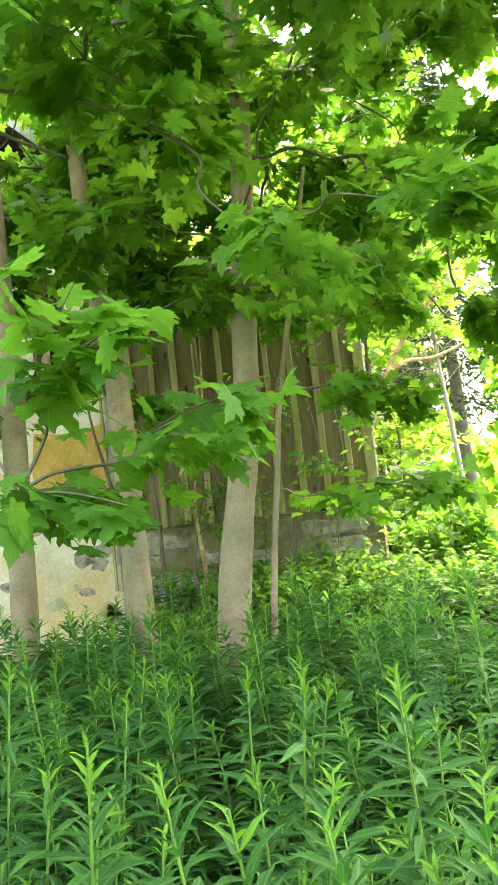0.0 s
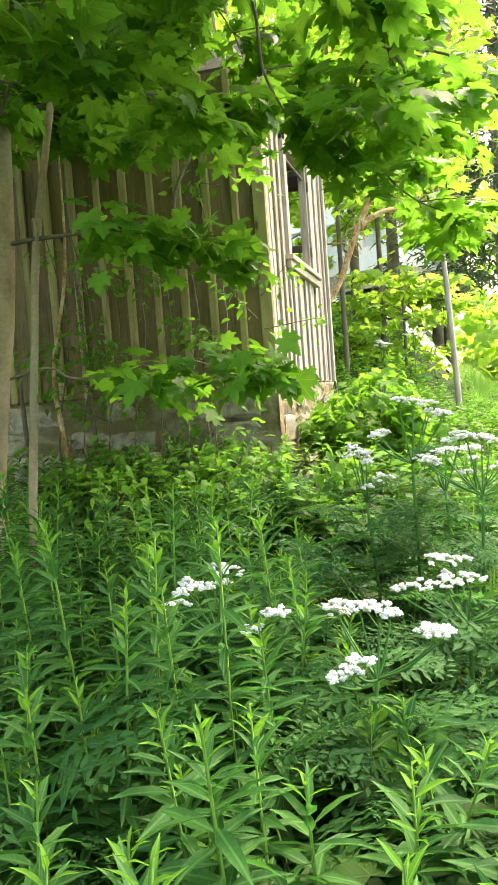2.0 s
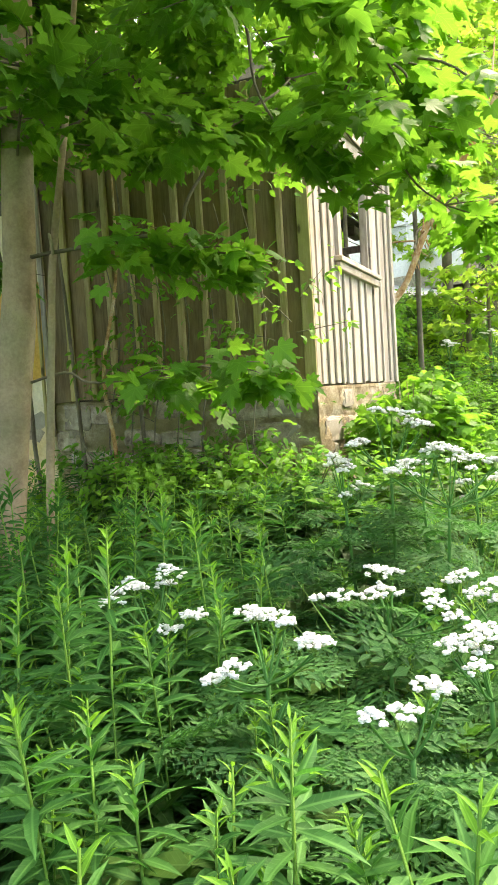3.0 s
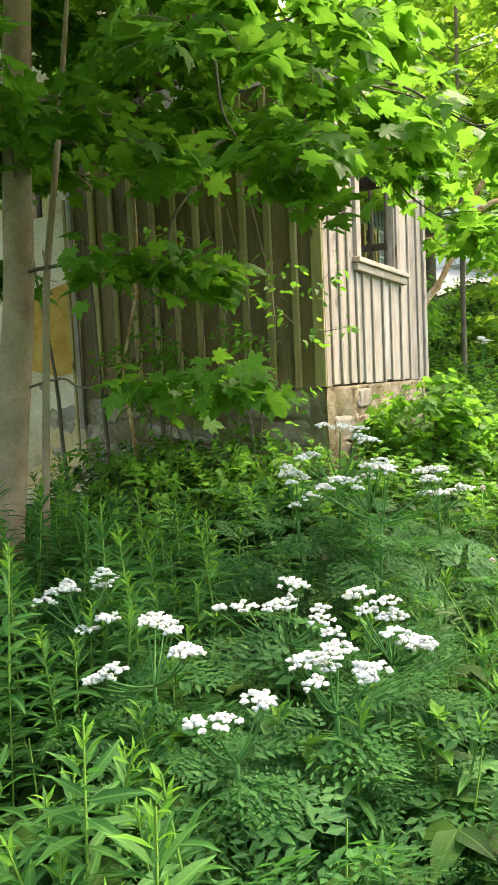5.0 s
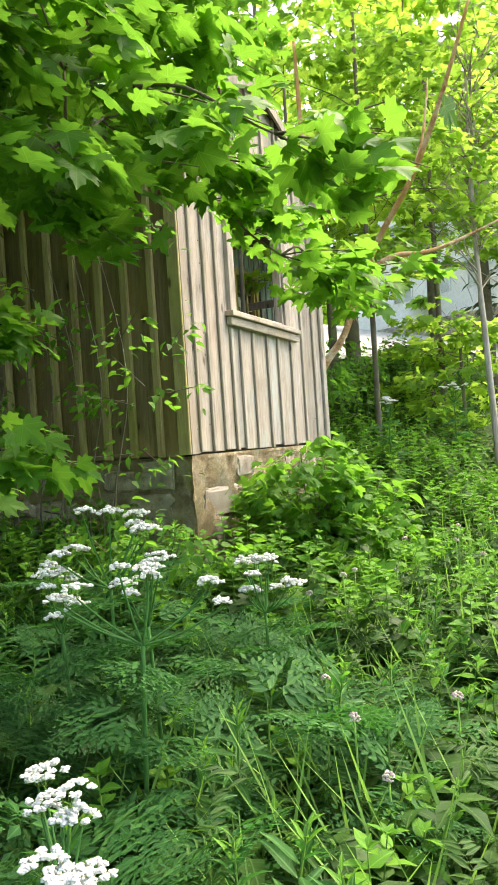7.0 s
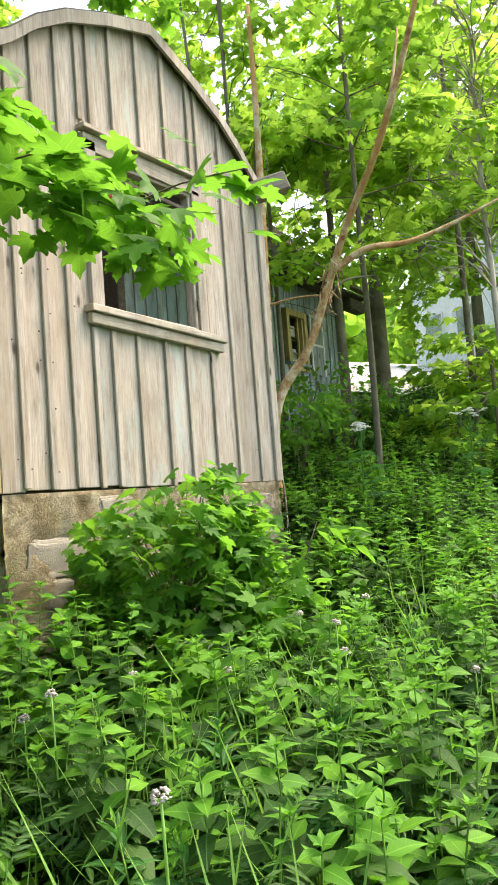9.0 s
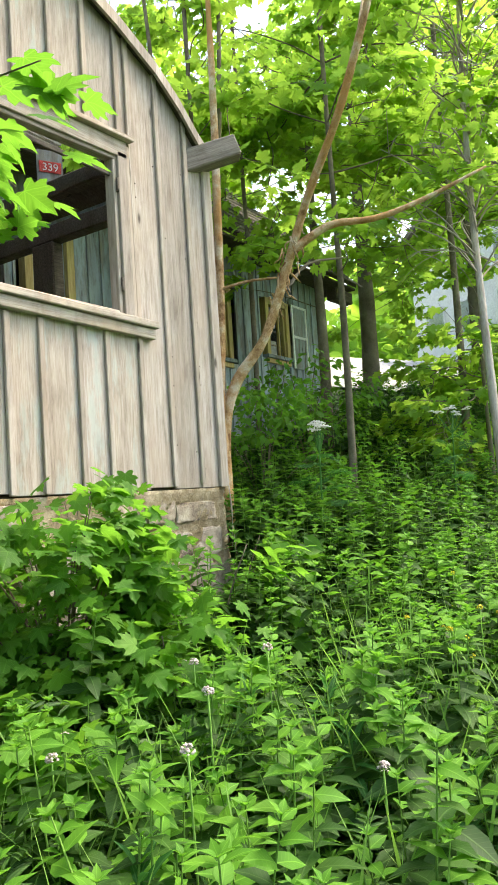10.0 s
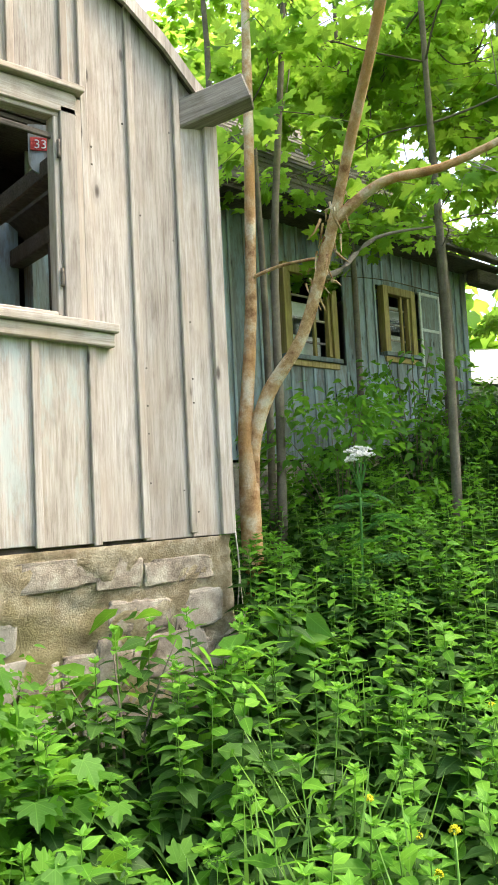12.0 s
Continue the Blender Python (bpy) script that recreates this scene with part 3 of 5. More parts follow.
# curved roof of the wing: boards on the arch, and edge trim
roof = empty("roof_wing", (0, 0, 0), "sagging old board roof with pale verge trim", "roof", kind="structure")
for (xa, za), (xb, zb) in zip(ARCH, ARCH[1:]):
    deep = 0.5 if 0.5 < xa < 2.5 else 2.5      # boards stop short here, an unseen gap added to light the inside
    prism("roof_board", [(xa, za), (xb, zb), (xb, zb + .028), (xa, za + .028)], "y", -0.05, deep, WOOD_OLD, roof)
    prism("verge", [(xa, za - .05), (xb, zb - .05), (xb, zb + .035), (xa, za + .035)], "y", -0.075, -0.052, WOOD_PALE, roof)
    prism("shingle_course", [(xa, za + .03), (xb, zb + .03), (xb, zb + .05), (xa, za + .05)], "y", -0.06, deep, SHINGLE, roof)

WOOD_BEAM = wood_mat("grey_beam", (0.12, 0.10, 0.085), (0.26, 0.225, 0.195), (0.4, 0.36, 0.32), along=(0.9, 16, 16), spread=0.1)
# wall plate beam that sticks out of the eave
plate = empty("eave_beam", (2.66, -0.03, 2.375), "thick grey squared beam end jutting from the eave", "beam")
plate.rotation_euler = (0, radians(-19), radians(-46))
box("timber", -0.16, 0.30, -0.075, 0.075, -0.08, 0.08, WOOD_BEAM, plate, .01, jitter=.006)

# ---- foundation ----
found = empty("foundation", (0, 0, 0), "rough stone foundation with crumbling lime mortar", "foundation", kind="structure")


def rough_face(name, axis, fixed, lo, hi, z0, z1, amp, material, parent):
    """A rough masonry face: a fine grid pushed in and out, closed to a slab behind."""
    bm = bmesh.new()
    nu, nz = max(2, int((hi - lo) / .03)), int((z1 - z0) / .03)
    g = []
    for i in range(nu + 1):
        u, col = lo + (hi - lo) * i / nu, []
        for j in range(nz + 1):
            z = z0 + (z1 - z0) * j / nz
            d = amp * (noise.noise((u * 3.1, z * 4.2, fixed)) + .5 * noise.noise((u * 9, z * 11, fixed + 5)) + .55 * noise.noise((u * 24, z * 28, 2)) + .3 * noise.noise((u * 50, z * 55, 7)))
            col.append(bm.verts.new((u, fixed + d, z) if axis == "x" else (fixed + d, u, z)))
        g.append(col)
    for i in range(nu):
        for j in range(nz):
            bm.faces.new((g[i][j], g[i + 1][j], g[i + 1][j + 1], g[i][j + 1])).smooth = True
    bmesh.ops.solidify(bm, geom=bm.faces[:], thickness=.06)
    bmesh.ops.recalc_face_normals(bm, faces=bm.faces)
    return part(name, bm, material, parent)


box("core", 0.16, W - .1, 0.16, 2.5, -1.9, -0.07, MORTAR, found, .01)
rough_face("mortar_face", "x", -0.012, -0.03, W + .01, -1.9, -0.035, .035, MORTAR, found)
rough_face("mortar_face", "y", -0.03, -0.02, 2.56, -1.9, -0.04, .035, MORTAR, found)
rough_face("mortar_face", "y", W - .06, 0.05, 2.5, -1.9, -0.05, .03, MORTAR, found)


def rubble(axis, fixed, u, z, w, h, parent):
    """One uneven field stone, half sunk in the mortar."""
    bm = bmesh.new()
    bmesh.ops.create_icosphere(bm, subdivisions=4, radius=1.0)
    s = rb.uniform(0, 50)
    for v in bm.verts:
        c = v.co
        q = Vector([math.copysign(abs(k) ** .3, k) for k in c])
        q *= 1 + .26 * noise.noise((c.x * 1.3 + s, c.y * 1.3, c.z * 1.3)) + .06 * noise.noise((c.x * 4 + s, c.y * 4, c.z * 4))
        a, b, d = q.x * w / 2, q.z * h / 2, q.y * .02 + .004 + .006 * noise.noise((c.x * 9 * w + s, 3, c.z * 9 * h))
        v.co = (u + a, fixed + d, z + b) if axis == "x" else (fixed + d, u + a, z + b)
    for f in bm.faces:
        f.smooth = True
    return part("stone", bm, STONE, parent)


for axis, fixed, hi in (("x", -0.01, W - .02), ("y", -0.03, 2.5)):
    zc = -0.17
    for row in range(7):
        u = .1 + rb.uniform(0, .2)
        while u < hi - .15:
            w = rb.uniform(.16, .55)
            h = rb.uniform(.13, .23)
            if rb.random() < .72:
                rubble(axis, fixed, min(u + w / 2, hi - .12), zc + rb.uniform(-.03, .03), w * .95, h, found)
            u += w
        zc -= .225

# ---- main house: plastered west end and grey-blue boarded south side ----
main = empty("wall_main_west", (0, 0, 0), "old plastered masonry wall, ochre-stained, with a dark opening", "wall", kind="structure")
PY0, PY1 = 2.58, 9.0
OY0, OY1, OZ0, OZ1 = 2.96, 3.34, 1.75, 2.72
box("plaster", -0.02, 0.4, PY0, PY1, -1.9, OZ0, PLASTER, main, .01)
box("plaster", -0.02, 0.4, PY0, OY0, OZ0, OZ1, PLASTER, main, .0)
box("plaster", -0.02, 0.4, OY1, PY1, OZ0, OZ1, PLASTER, main, .0)
prism("plaster", [(PY0, OZ1), (PY1, OZ1), (PY1, 4.2), (5.8, 6.6), (PY0, 3.0)], "x", -0.02, 0.4, PLASTER, main)
for y in (OY0 + .02, OY1 - .05):
    box("opening_frame", -0.03, 0.06, y, y + .05, OZ0, OZ1, WOOD_OLD, main, .005)
prism("ochre_render", [(2.585, .22), (2.9, .18), (3.25, .25), (3.42, .2), (3.45, .7), (3.4, 1.08), (3.0, 1.02), (2.585, 1.1)], "x", -0.032, -0.0205, OCHRE, main)
for k in range(14):
    fy, fz, fr = rb.uniform(2.62, 3.9), rb.uniform(-1.1, .1), rb.uniform(.05, .16)
    prism("flaked_patch", [(fy + fr * math.cos(a) * rb.uniform(.6, 1.1), fz + fr * .7 * math.sin(a) * rb.uniform(.6, 1.1)) for a in np.linspace(0, 5.6, 9)], "x", -0.027, -0.0205, STONE if k % 3 else MORTAR, main)
strip = empty("edge_lath", (-0.06, 2.55, -0.35), "split pale lath nailed up where boards meet plaster", "lath")
box("lath", -.015, .01, 0, .05, 0, 2.6, WOOD_PALE, strip, .004)
box("lath", -.02, .005, .07, .1, -.25, 2.2, WOOD_BATTEN, strip, .004)

south = empty("wall_main_south", (0, 0, 0), "grey-blue weathered vertical board wall with battens", "wall", kind="structure")
SX0, SX1, SY = 2.75, 9.3, 2.5
BZ = 0.85


def skip(a, b, wins):
    return [w for w in wins if b > w[0] - .02 and a < w[1] + .02]


WINS = [(5.72, 6.58, 1.66, 2.74), (7.46, 8.12, 1.84, 2.74), (3.1, 3.75, 1.0, 2.8)]
x = SX0 + .03
while x < SX1 - .05:
    b = min(x + rb.uniform(.17, .22), SX1)
    hit = skip(x, b, WINS)
    if hit:
        box("board", x + .002, b - .002, SY, SY + .03, BZ - .3 + .12 * (x > 6), hit[0][2], WOOD_BLUE, south, .003)
        box("board", x + .002, b - .002, SY, SY + .03, hit[0][3], 3.42, WOOD_BLUE, south, .003)
        box("batten", b - .018, b + .018, SY - .02, SY - .002, hit[0][3] + .06, 3.42, WOOD_BLUE, south, .003)
        box("batten", b - .018, b + .018, SY - .02, SY - .002, BZ - .3 + .12 * (x > 6), hit[0][2] - .08, WOOD_BLUE, south, .003)
    else:
        box("board", x + .002, b - .002, SY, SY + .03, BZ - .3 + .12 * (x > 6), 3.42, WOOD_BLUE, south, .003)
        box("batten", b - .018, b + .018, SY - .02, SY - .002, BZ - .3 + .12 * (x > 6), 3.42, WOOD_BLUE, south, .003)
    x = b
box("corner_board", SX1 - .06, SX1 + .05, SY - .03, SY + .1, .6, 3.42, WOOD_BLUE, south)
for i in range(8):
    box("stone", 2.8 + i * .82, 3.6 + i * .82, SY + .02, SY + .3, -1.6, BZ - .32 + .1 * (i > 4), STONE, south, .03, jitter=.02)
tagged(box("wall_main_east", SX1 - .02, SX1 + .02, SY + .11, 9.0, -.6, 3.4, WOOD_BLUE), "grey-blue board wall at the end of the house", "wall", kind="structure")
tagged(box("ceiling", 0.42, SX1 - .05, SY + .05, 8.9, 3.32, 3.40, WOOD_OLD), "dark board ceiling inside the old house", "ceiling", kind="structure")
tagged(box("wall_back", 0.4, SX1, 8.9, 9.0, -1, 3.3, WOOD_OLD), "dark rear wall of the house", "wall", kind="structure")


def yellow_window(name, x0, x1, z0, z1, bars):
    w = empty(name, (0, 0, 0), "small window with flaking yellow frame and partly missing panes", "window", kind="structure")
    box("casing", x0, x0 + .09, SY - .04, SY + .06, z0, z1, WOOD_YELLOW, w)
    box("casing", x1 - .09, x1, SY - .04, SY + .06, z0, z1, WOOD_YELLOW, w)
    box("casing", x0 + .09, x1 - .09, SY - .04, SY + .06, z1 - .1, z1, WOOD_YELLOW, w)
    box("inner_frame", x0 + .09, x0 + .14, SY - .01, SY + .05, z0 + .08, z1 - .1, WOOD_YELLOW, w)
    box("inner_frame", x1 - .14, x1 - .09, SY - .01, SY + .05, z0 + .08, z1 - .1, WOOD_YELLOW, w)
    box("sill", x0 - .03, x1 + .03, SY - .07, SY + .05, z0, z0 + .05, WOOD_BLUE, w)
    box("apron", x0, x1, SY - .035, SY - .002, z0 - .07, z0 - .002, WOOD_YELLOW, w)
    box("mullion", (x0 + x1) / 2 + .06, (x0 + x1) / 2 + .10, SY + .0, SY + .04, z0 + .05, z1 - .1, WOOD_YELLOW, w)
    for k in range(bars):
        zc = z0 + .22 + k * (z1 - z0 - .3) / max(1, bars)
        box("glazing_bar", x0 + .14, x1 - .14, SY + .042, SY + .06, zc, zc + .025, WOOD_PALE, w, .003)
    box("pane", x0 + .15, (x0 + x1) / 2 + .06, SY + .022, SY + .027, z0 + .34, z0 + .5, GLASS, w, 0).visible_shadow = False
    bl = empty("boarded_panel", (x0 + .15, SY + .12, z0 + .1), "pale board nailed behind the broken window", "board")
    box("panel", 0, x1 - x0 - .3, 0, .02, 0, .22, WHITE_WALL, bl)
    box("panel", 0, x1 - x0 - .3, 0, .02, .42, .6, WHITE_WALL, bl)
    return w


yellow_window("window_2", *WINS[0], 3)
yellow_window("window_3", *WINS[1], 3)
door = empty("door_1", (0, 0, 0), "narrow doorway with yellowed frame in the boarded wall", "door", kind="structure")
box("frame", WINS[2][0], WINS[2][0] + .1, SY - .04, SY + .06, .6, 2.8, WOOD_YELLOW, door)
box("frame", WINS[2][1] - .1, WINS[2][1], SY - .04, SY + .06, .6, 2.8, WOOD_YELLOW, door)
box("leaf", WINS[2][0] + .1, WINS[2][1] - .1, SY + .01, SY + .05, .6, 2.78, WOOD_BLUE, door)
shut = empty("shutter", (8.2, SY - .05, 1.75), "pale grey glazed shutter leaning on the wall", "shutter")
box("frame", 0, .04, 0, .03, 0, 1.0, WHITE_WALL, shut)
box("frame", .42, .46, 0, .03, 0, 1.0, WHITE_WALL, shut)
box("rail", .04, .42, 0, .03, .48, .52, WHITE_WALL, shut)
box("rail", .04, .42, 0, .03, .96, 1.0, WHITE_WALL, shut)
box("panel", .04, .42, .01, .02, 0, .96, WOOD_BLUE, shut)

# main roof with shingles
mroof = empty("roof_main", (0, 0, 0), "old wooden shingle roof with mossy grey shingles", "roof", kind="structure")
SL = math.atan2(3.3, 3.5)
RX0, RX1, RY, RZ = -0.35, 9.75, 2.05, 3.28


def on_roof(y):
    return RZ + (y - RY) * math.tan(SL)


prism("decking", [(RY, RZ - .06), (5.8, on_roof(5.8) - .06), (5.8, on_roof(5.8)), (RY, RZ)], "x", RX0, RX1, WOOD_OLD, mroof)
prism("decking", [(5.8, on_roof(5.8) - .06), (9.6, RZ - .06), (9.6, RZ), (5.8, on_roof(5.8))], "x", RX0, RX1, WOOD_OLD, mroof)
prism("verge_board", [(RY - .05, RZ - .2), (5.8, on_roof(5.8) - .15), (5.8, on_roof(5.8) + .03), (RY - .05, RZ - .02)], "x", RX0 - .03, RX0 - .004, WOOD_PALE, mroof)
box("soffit", RX0, RX1, RY + .02, SY + .2, RZ - .1, RZ - .065, WOOD_OLD, mroof)
box("eave_beam", SX1 - .1, SX1 + .5, RY + .1, RY + .3, RZ - .32, RZ - .12, WOOD_OLD, mroof, .02)
sh = bmesh.new()
for row in range(15):
    y0 = RY - .06 + row * .2
    xx = 2.3 + rb.uniform(0, .1)
    while xx < RX1:
        w = rb.uniform(.09, .17)
        z0 = on_roof(y0) + .035 + rb.uniform(0, .012)
        z1 = on_roof(y0 + .26) + .012
        vs = [sh.verts.new(p) for p in ((xx, y0, z0), (xx + w - .008, y0, z0), (xx + w - .008, y0 + .26, z1), (xx, y0 + .26, z1),
                                        (xx, y0, z0 - .018), (xx + w - .008, y0, z0 - .018))]
        sh.faces.new((vs[0], vs[1], vs[2], vs[3]))
        sh.faces.new((vs[4], vs[5], vs[1], vs[0]))
        xx += w
tagged(part("shingles", sh, SHINGLE, mroof), kind="stuff")

cord = empty("hanging_cord", (W + .02, -.03, -.02), "pale dry stalks hanging down at the corner", "cord")
tube("strand", [(0, 0, 0), (.01, -.01, -.2), (-.03, -.02, -.45)], [.004, .004, .003], WOOD_PALE, cord, 5, 0)
tube("strand", [(.005, 0, 0), (.02, 0, -.25), (.03, -.01, -.5)], [.004, .003, .003], WOOD_PALE, cord, 5, 0)

# ---- trees ----


def twig_leaves(at, way, length, count, size, r, flat=0.5):
    """Matrices for leaves set along a twig, roughly level, tips out and down."""
    at, way = np.asarray(at), np.asarray(way) / np.linalg.norm(way)
    s = r.uniform(0.1, 1.0, count)
    side = np.cross(way, (0, 0, 1))
    side /= np.linalg.norm(side) + 1e-6
    off = r.normal(0, 0.5, count) * length * 0.42
    pos = at + s[:, None] * way * length + off[:, None] * side + np.c_[np.zeros((count, 2)), r.normal(-0.02, 0.06, count)]
    yaw = math.atan2(-way[0], way[1]) + np.sign(off) * -r.uniform(0.2, 1.3, count) + r.normal(0, 0.5, count)
    return frames_of(pos, yaw, r.normal(-0.35, 0.4, count), r.normal(0, flat, count), r.uniform(0.75, 1.25, count) * size)


def limb_points(a, b, r, sag=0.15):
    a, b = Vector(a), Vector(b)
    out = [a]
    for k in (0.35, 0.7):
        p = a.lerp(b, k) + Vector((r.uniform(-.08, .08), r.uniform(-.08, .08), sag * (1 - k) + r.uniform(-.05, .05)))
        out.append(p)
    return [tuple(p) for p in out] + [tuple(b)]


def maple(name, trunk_pts, radii, clusters, label, mat=BARK, leaf=MAPLE, leaf_size=0.112, per=26, twig=0.5, seed=1, leaf_m=None, group="maples", limb_every=1, named_limbs=True):
    """A maple: trunk, limbs to every cluster of twigs, and a crown of single leaves."""
    r = np.random.default_rng(seed)
    t = empty(name, trunk_pts[0], label, "tree", group)
    o = Vector(trunk_pts[0])
    loc = lambda p: tuple(Vector(p) - o)
    tube("trunk", [loc(p) for p in trunk_pts], radii, mat, t, 14, .12)
    mats = []
    bm = bmesh.new()
    C = np.array(clusters, float)
    axis = []
    for p, q in zip(trunk_pts, trunk_pts[1:]):
        axis += [np.asarray(p) * (1 - f) + np.asarray(q) * f for f in (0, .25, .5, .75)]
    axis = np.array([p for p in axis if p[2] > trunk_pts[0][2] + 1.4] + [trunk_pts[-1]])
    reach = np.array([np.min(np.linalg.norm(axis - c, axis=1)) for c in C])
    order = np.argsort(reach)
    root, load = {}, np.ones(len(C))
    for n, k in enumerate(order):
        cost = np.linalg.norm(axis - C[k], axis=1) + 0.6 * np.maximum(0, axis[:, 2] - C[k][2])
        a = int(np.argmin(cost))
        root[k] = (axis[a], None)
        if n:
            prev = order[:n]
            d = np.linalg.norm(C[prev] - C[k], axis=1) + .35 * reach[prev]
            j = int(np.argmin(d))
            if d[j] < cost[a]:
                root[k] = (C[prev[j]], prev[j])
    for k in order[::-1]:
        if root[k][1] is not None:
            load[root[k][1]] += load[k]
    for k in order:
        base, c = root[k][0], C[k]
        way = c - base
        thick = .004 + .0034 * math.sqrt(load[k])
        tube_into(bm, [loc(p) for p in limb_points(base, c, random.Random(seed * 99 + int(k)), .06)], [thick, thick * .85, thick * .7, thick * .5], 5)
        way[2] *= 0.25
        way = way / (np.linalg.norm(way) + 1e-6)
        for j in range(3):
            a = r.uniform(-1.3, 1.3)
            w = np.array([way[0] * math.cos(a) - way[1] * math.sin(a), way[0] * math.sin(a) + way[1] * math.cos(a), way[2] + r.uniform(-.25, .1)])
            L = twig * r.uniform(0.7, 1.2)
            tube_into(bm, [loc(c), loc(c + w * L * .5 + (0, 0, .02)), loc(c + w * L)], [.005, .0035, .002], 4)
            mats.append(twig_leaves(c, w, L, per, leaf_size, r))
    tagged(part("branchwork", bm, BARK_SHADED, t), kind="stuff")
    m = np.concatenate(mats)
    m[:, :3, 3] -= np.array(o)
    tagged(many("crown", [(leaf, m)], leaf_m or LEAF, t), kind="stuff")
    return t


def clear_of_walk(p, gap=0.85):
    """Keeps boughs out of the way of a walker on the footpath beside the house."""
    line = [(-7.2, 0), (-6, -1.2), (-5.5, -1.7), (-5.7, -2.2), (-4.9, -2.7), (-3.5, -2.9), (-2, -3.2), (0.2, -3.2)]
    best = 9
    for a, b in zip(line, line[1:]):
        ax, ay, bx, by = *a, *b
        dx, dy = bx - ax, by - ay
        t = max(0, min(1, ((p[0] - ax) * dx + (p[1] - ay) * dy) / (dx * dx + dy * dy)))
        best = min(best, math.hypot(p[0] - ax - t * dx, p[1] - ay - t * dy))
    return best > gap


def cloud(n, box6, seed, grow=0.0, keep=None):
    r = np.random.default_rng(seed)
    out = []
    while len(out) < n:
        p = [r.uniform(box6[0], box6[1]), r.uniform(box6[2], box6[3]), box6[4] + (box6[5] - box6[4]) * r.uniform() ** (1 / (1 + grow))]
        if keep is None or keep(p):
            out.append(p)
    return out


def near_crown(p):
    x, y, z = p
    if z < 4 and not clear_of_walk(p, 0.9):
        return False
    if x > -1.0 and y > -0.4 and z < 3.5:
        return False            # the wing stands here
    if y < -0.9 and x > -1.75:
        return False
    low = 0.95 if y < 1.2 else 0.5
    if x > -1.6:
        low = 1.15
    return z > low + 0.25 * max(0, x + 2.6)


maple("maple_tree", [(-2.56, 1.02, -1.5), (-2.5, 0.93, -0.45), (-2.5, 0.74, 0.55), (-2.5, 0.69, 1.2), (-2.5, 0.55, 2.7), (-2.6, 0.5, 4.6)],
      [.115, .102, .086, .08, .066, .03],
      cloud(125, (-4.9, -0.9, -1.9, 1.6, 0.7, 4.6), 11, 0.5, near_crown) + cloud(22, (-4.6, -1.8, -1.7, -.5, 2.5, 4.3), 15, 0, near_crown) + cloud(26, (-1.2, 1.6, -.4, 2.4, 3.6, 5.2), 14) + cloud(44, (-2.3, -.5, -.6, 2.5, 1.85, 3.3), 16)
      + [(-2.45, .2, .74), (-2.15, -.05, .7), (-1.95, -.15, .08), (-2.15, .3, .06), (-1.9, -.2, 1.35), (-2.4, -.7, 1.15),
         (-.5, -1.4, .95), (-.95, -1.2, 1.0), (-1.15, -.9, 1.3),
         (-2.15, -1.15, 1.42), (-1.7, -1.15, 1.3), (-1.9, -1.15, 1.75), (-2.4, -1.0, 1.1)],
      "slender maple with smooth grey-brown trunk and broad green leaves", seed=5)
maple("maple_tree", [(-2.2, 1.66, -1.5), (-2.26, 1.655, -0.2), (-2.28, 1.66, 1.0), (-2.32, 1.76, 2.0), (-2.5, 1.8, 4.4)],
      [.105, .095, .08, .07, .03], cloud(75, (-5.2, -0.6, -0.3, 3.2, 0.45, 4.6), 12, 0.4, near_crown),
      "maple with pale smooth trunk beside the plastered wall", seed=6)
maple("maple_tree", [(-2.6, 2.35, -1.5), (-2.6, 2.3, 0.0), (-2.62, 2.28, 1.4), (-2.6, 2.35, 4.3)],
      [.10, .085, .075, .03], cloud(60, (-5.4, -0.6, 0.6, 4.2, 0.3, 4.6), 13, 0.3, near_crown) + [(-5.0, 1.0, .38), (-4.7, .75, .25), (-4.9, 1.1, .1)],
      "maple with light grey bark in front of ochre plaster", seed=7)

# a slim side shoot with a curl, and dry vine stems against the boards
shoot = empty("side_shoot", (-2.42, 0.78, -1.45), "thin pale side shoot leaning beside a maple trunk", "sapling")
tube("stem", [(0, 0, 0), (-.02, -.08, .9), (-.06, -.2, 1.7), (-.08, -.27, 2.15), (-.1, -.45, 2.9), (-.12, -.6, 3.6)], [.024, .022, .02, .019, .016, .01], BARK, shoot, 8)
tube("curl", [(-.08, -.27, 2.15), (-.13, -.31, 2.2), (-.11, -.28, 2.26), (-.06, -.25, 2.2)], [.008, .007, .006, .005], BARK, shoot, 6)
for k, (vx, vy, lean) in enumerate(((-.35, 2.0, .15), (-.5, 1.7, -.2), (-.25, 1.45, .1), (-.6, 2.25, .3))):
    vine = empty("dry_vine_stem", (vx, vy, ground_z(vx, vy) - .05), "dry brown twisting stem climbing before the dark boards", "stem", "dry stems")
    tube("stem", [(0, 0, 0), (.04, lean * .4, .7), (-.03, lean * .3, 1.4), (.05, lean, 2.2), (.0, lean * 1.3, 3.1)], [.022, .02, .017, .013, .006], PEELED if k == 1 else BARK_SHADED, vine, 7, .3)

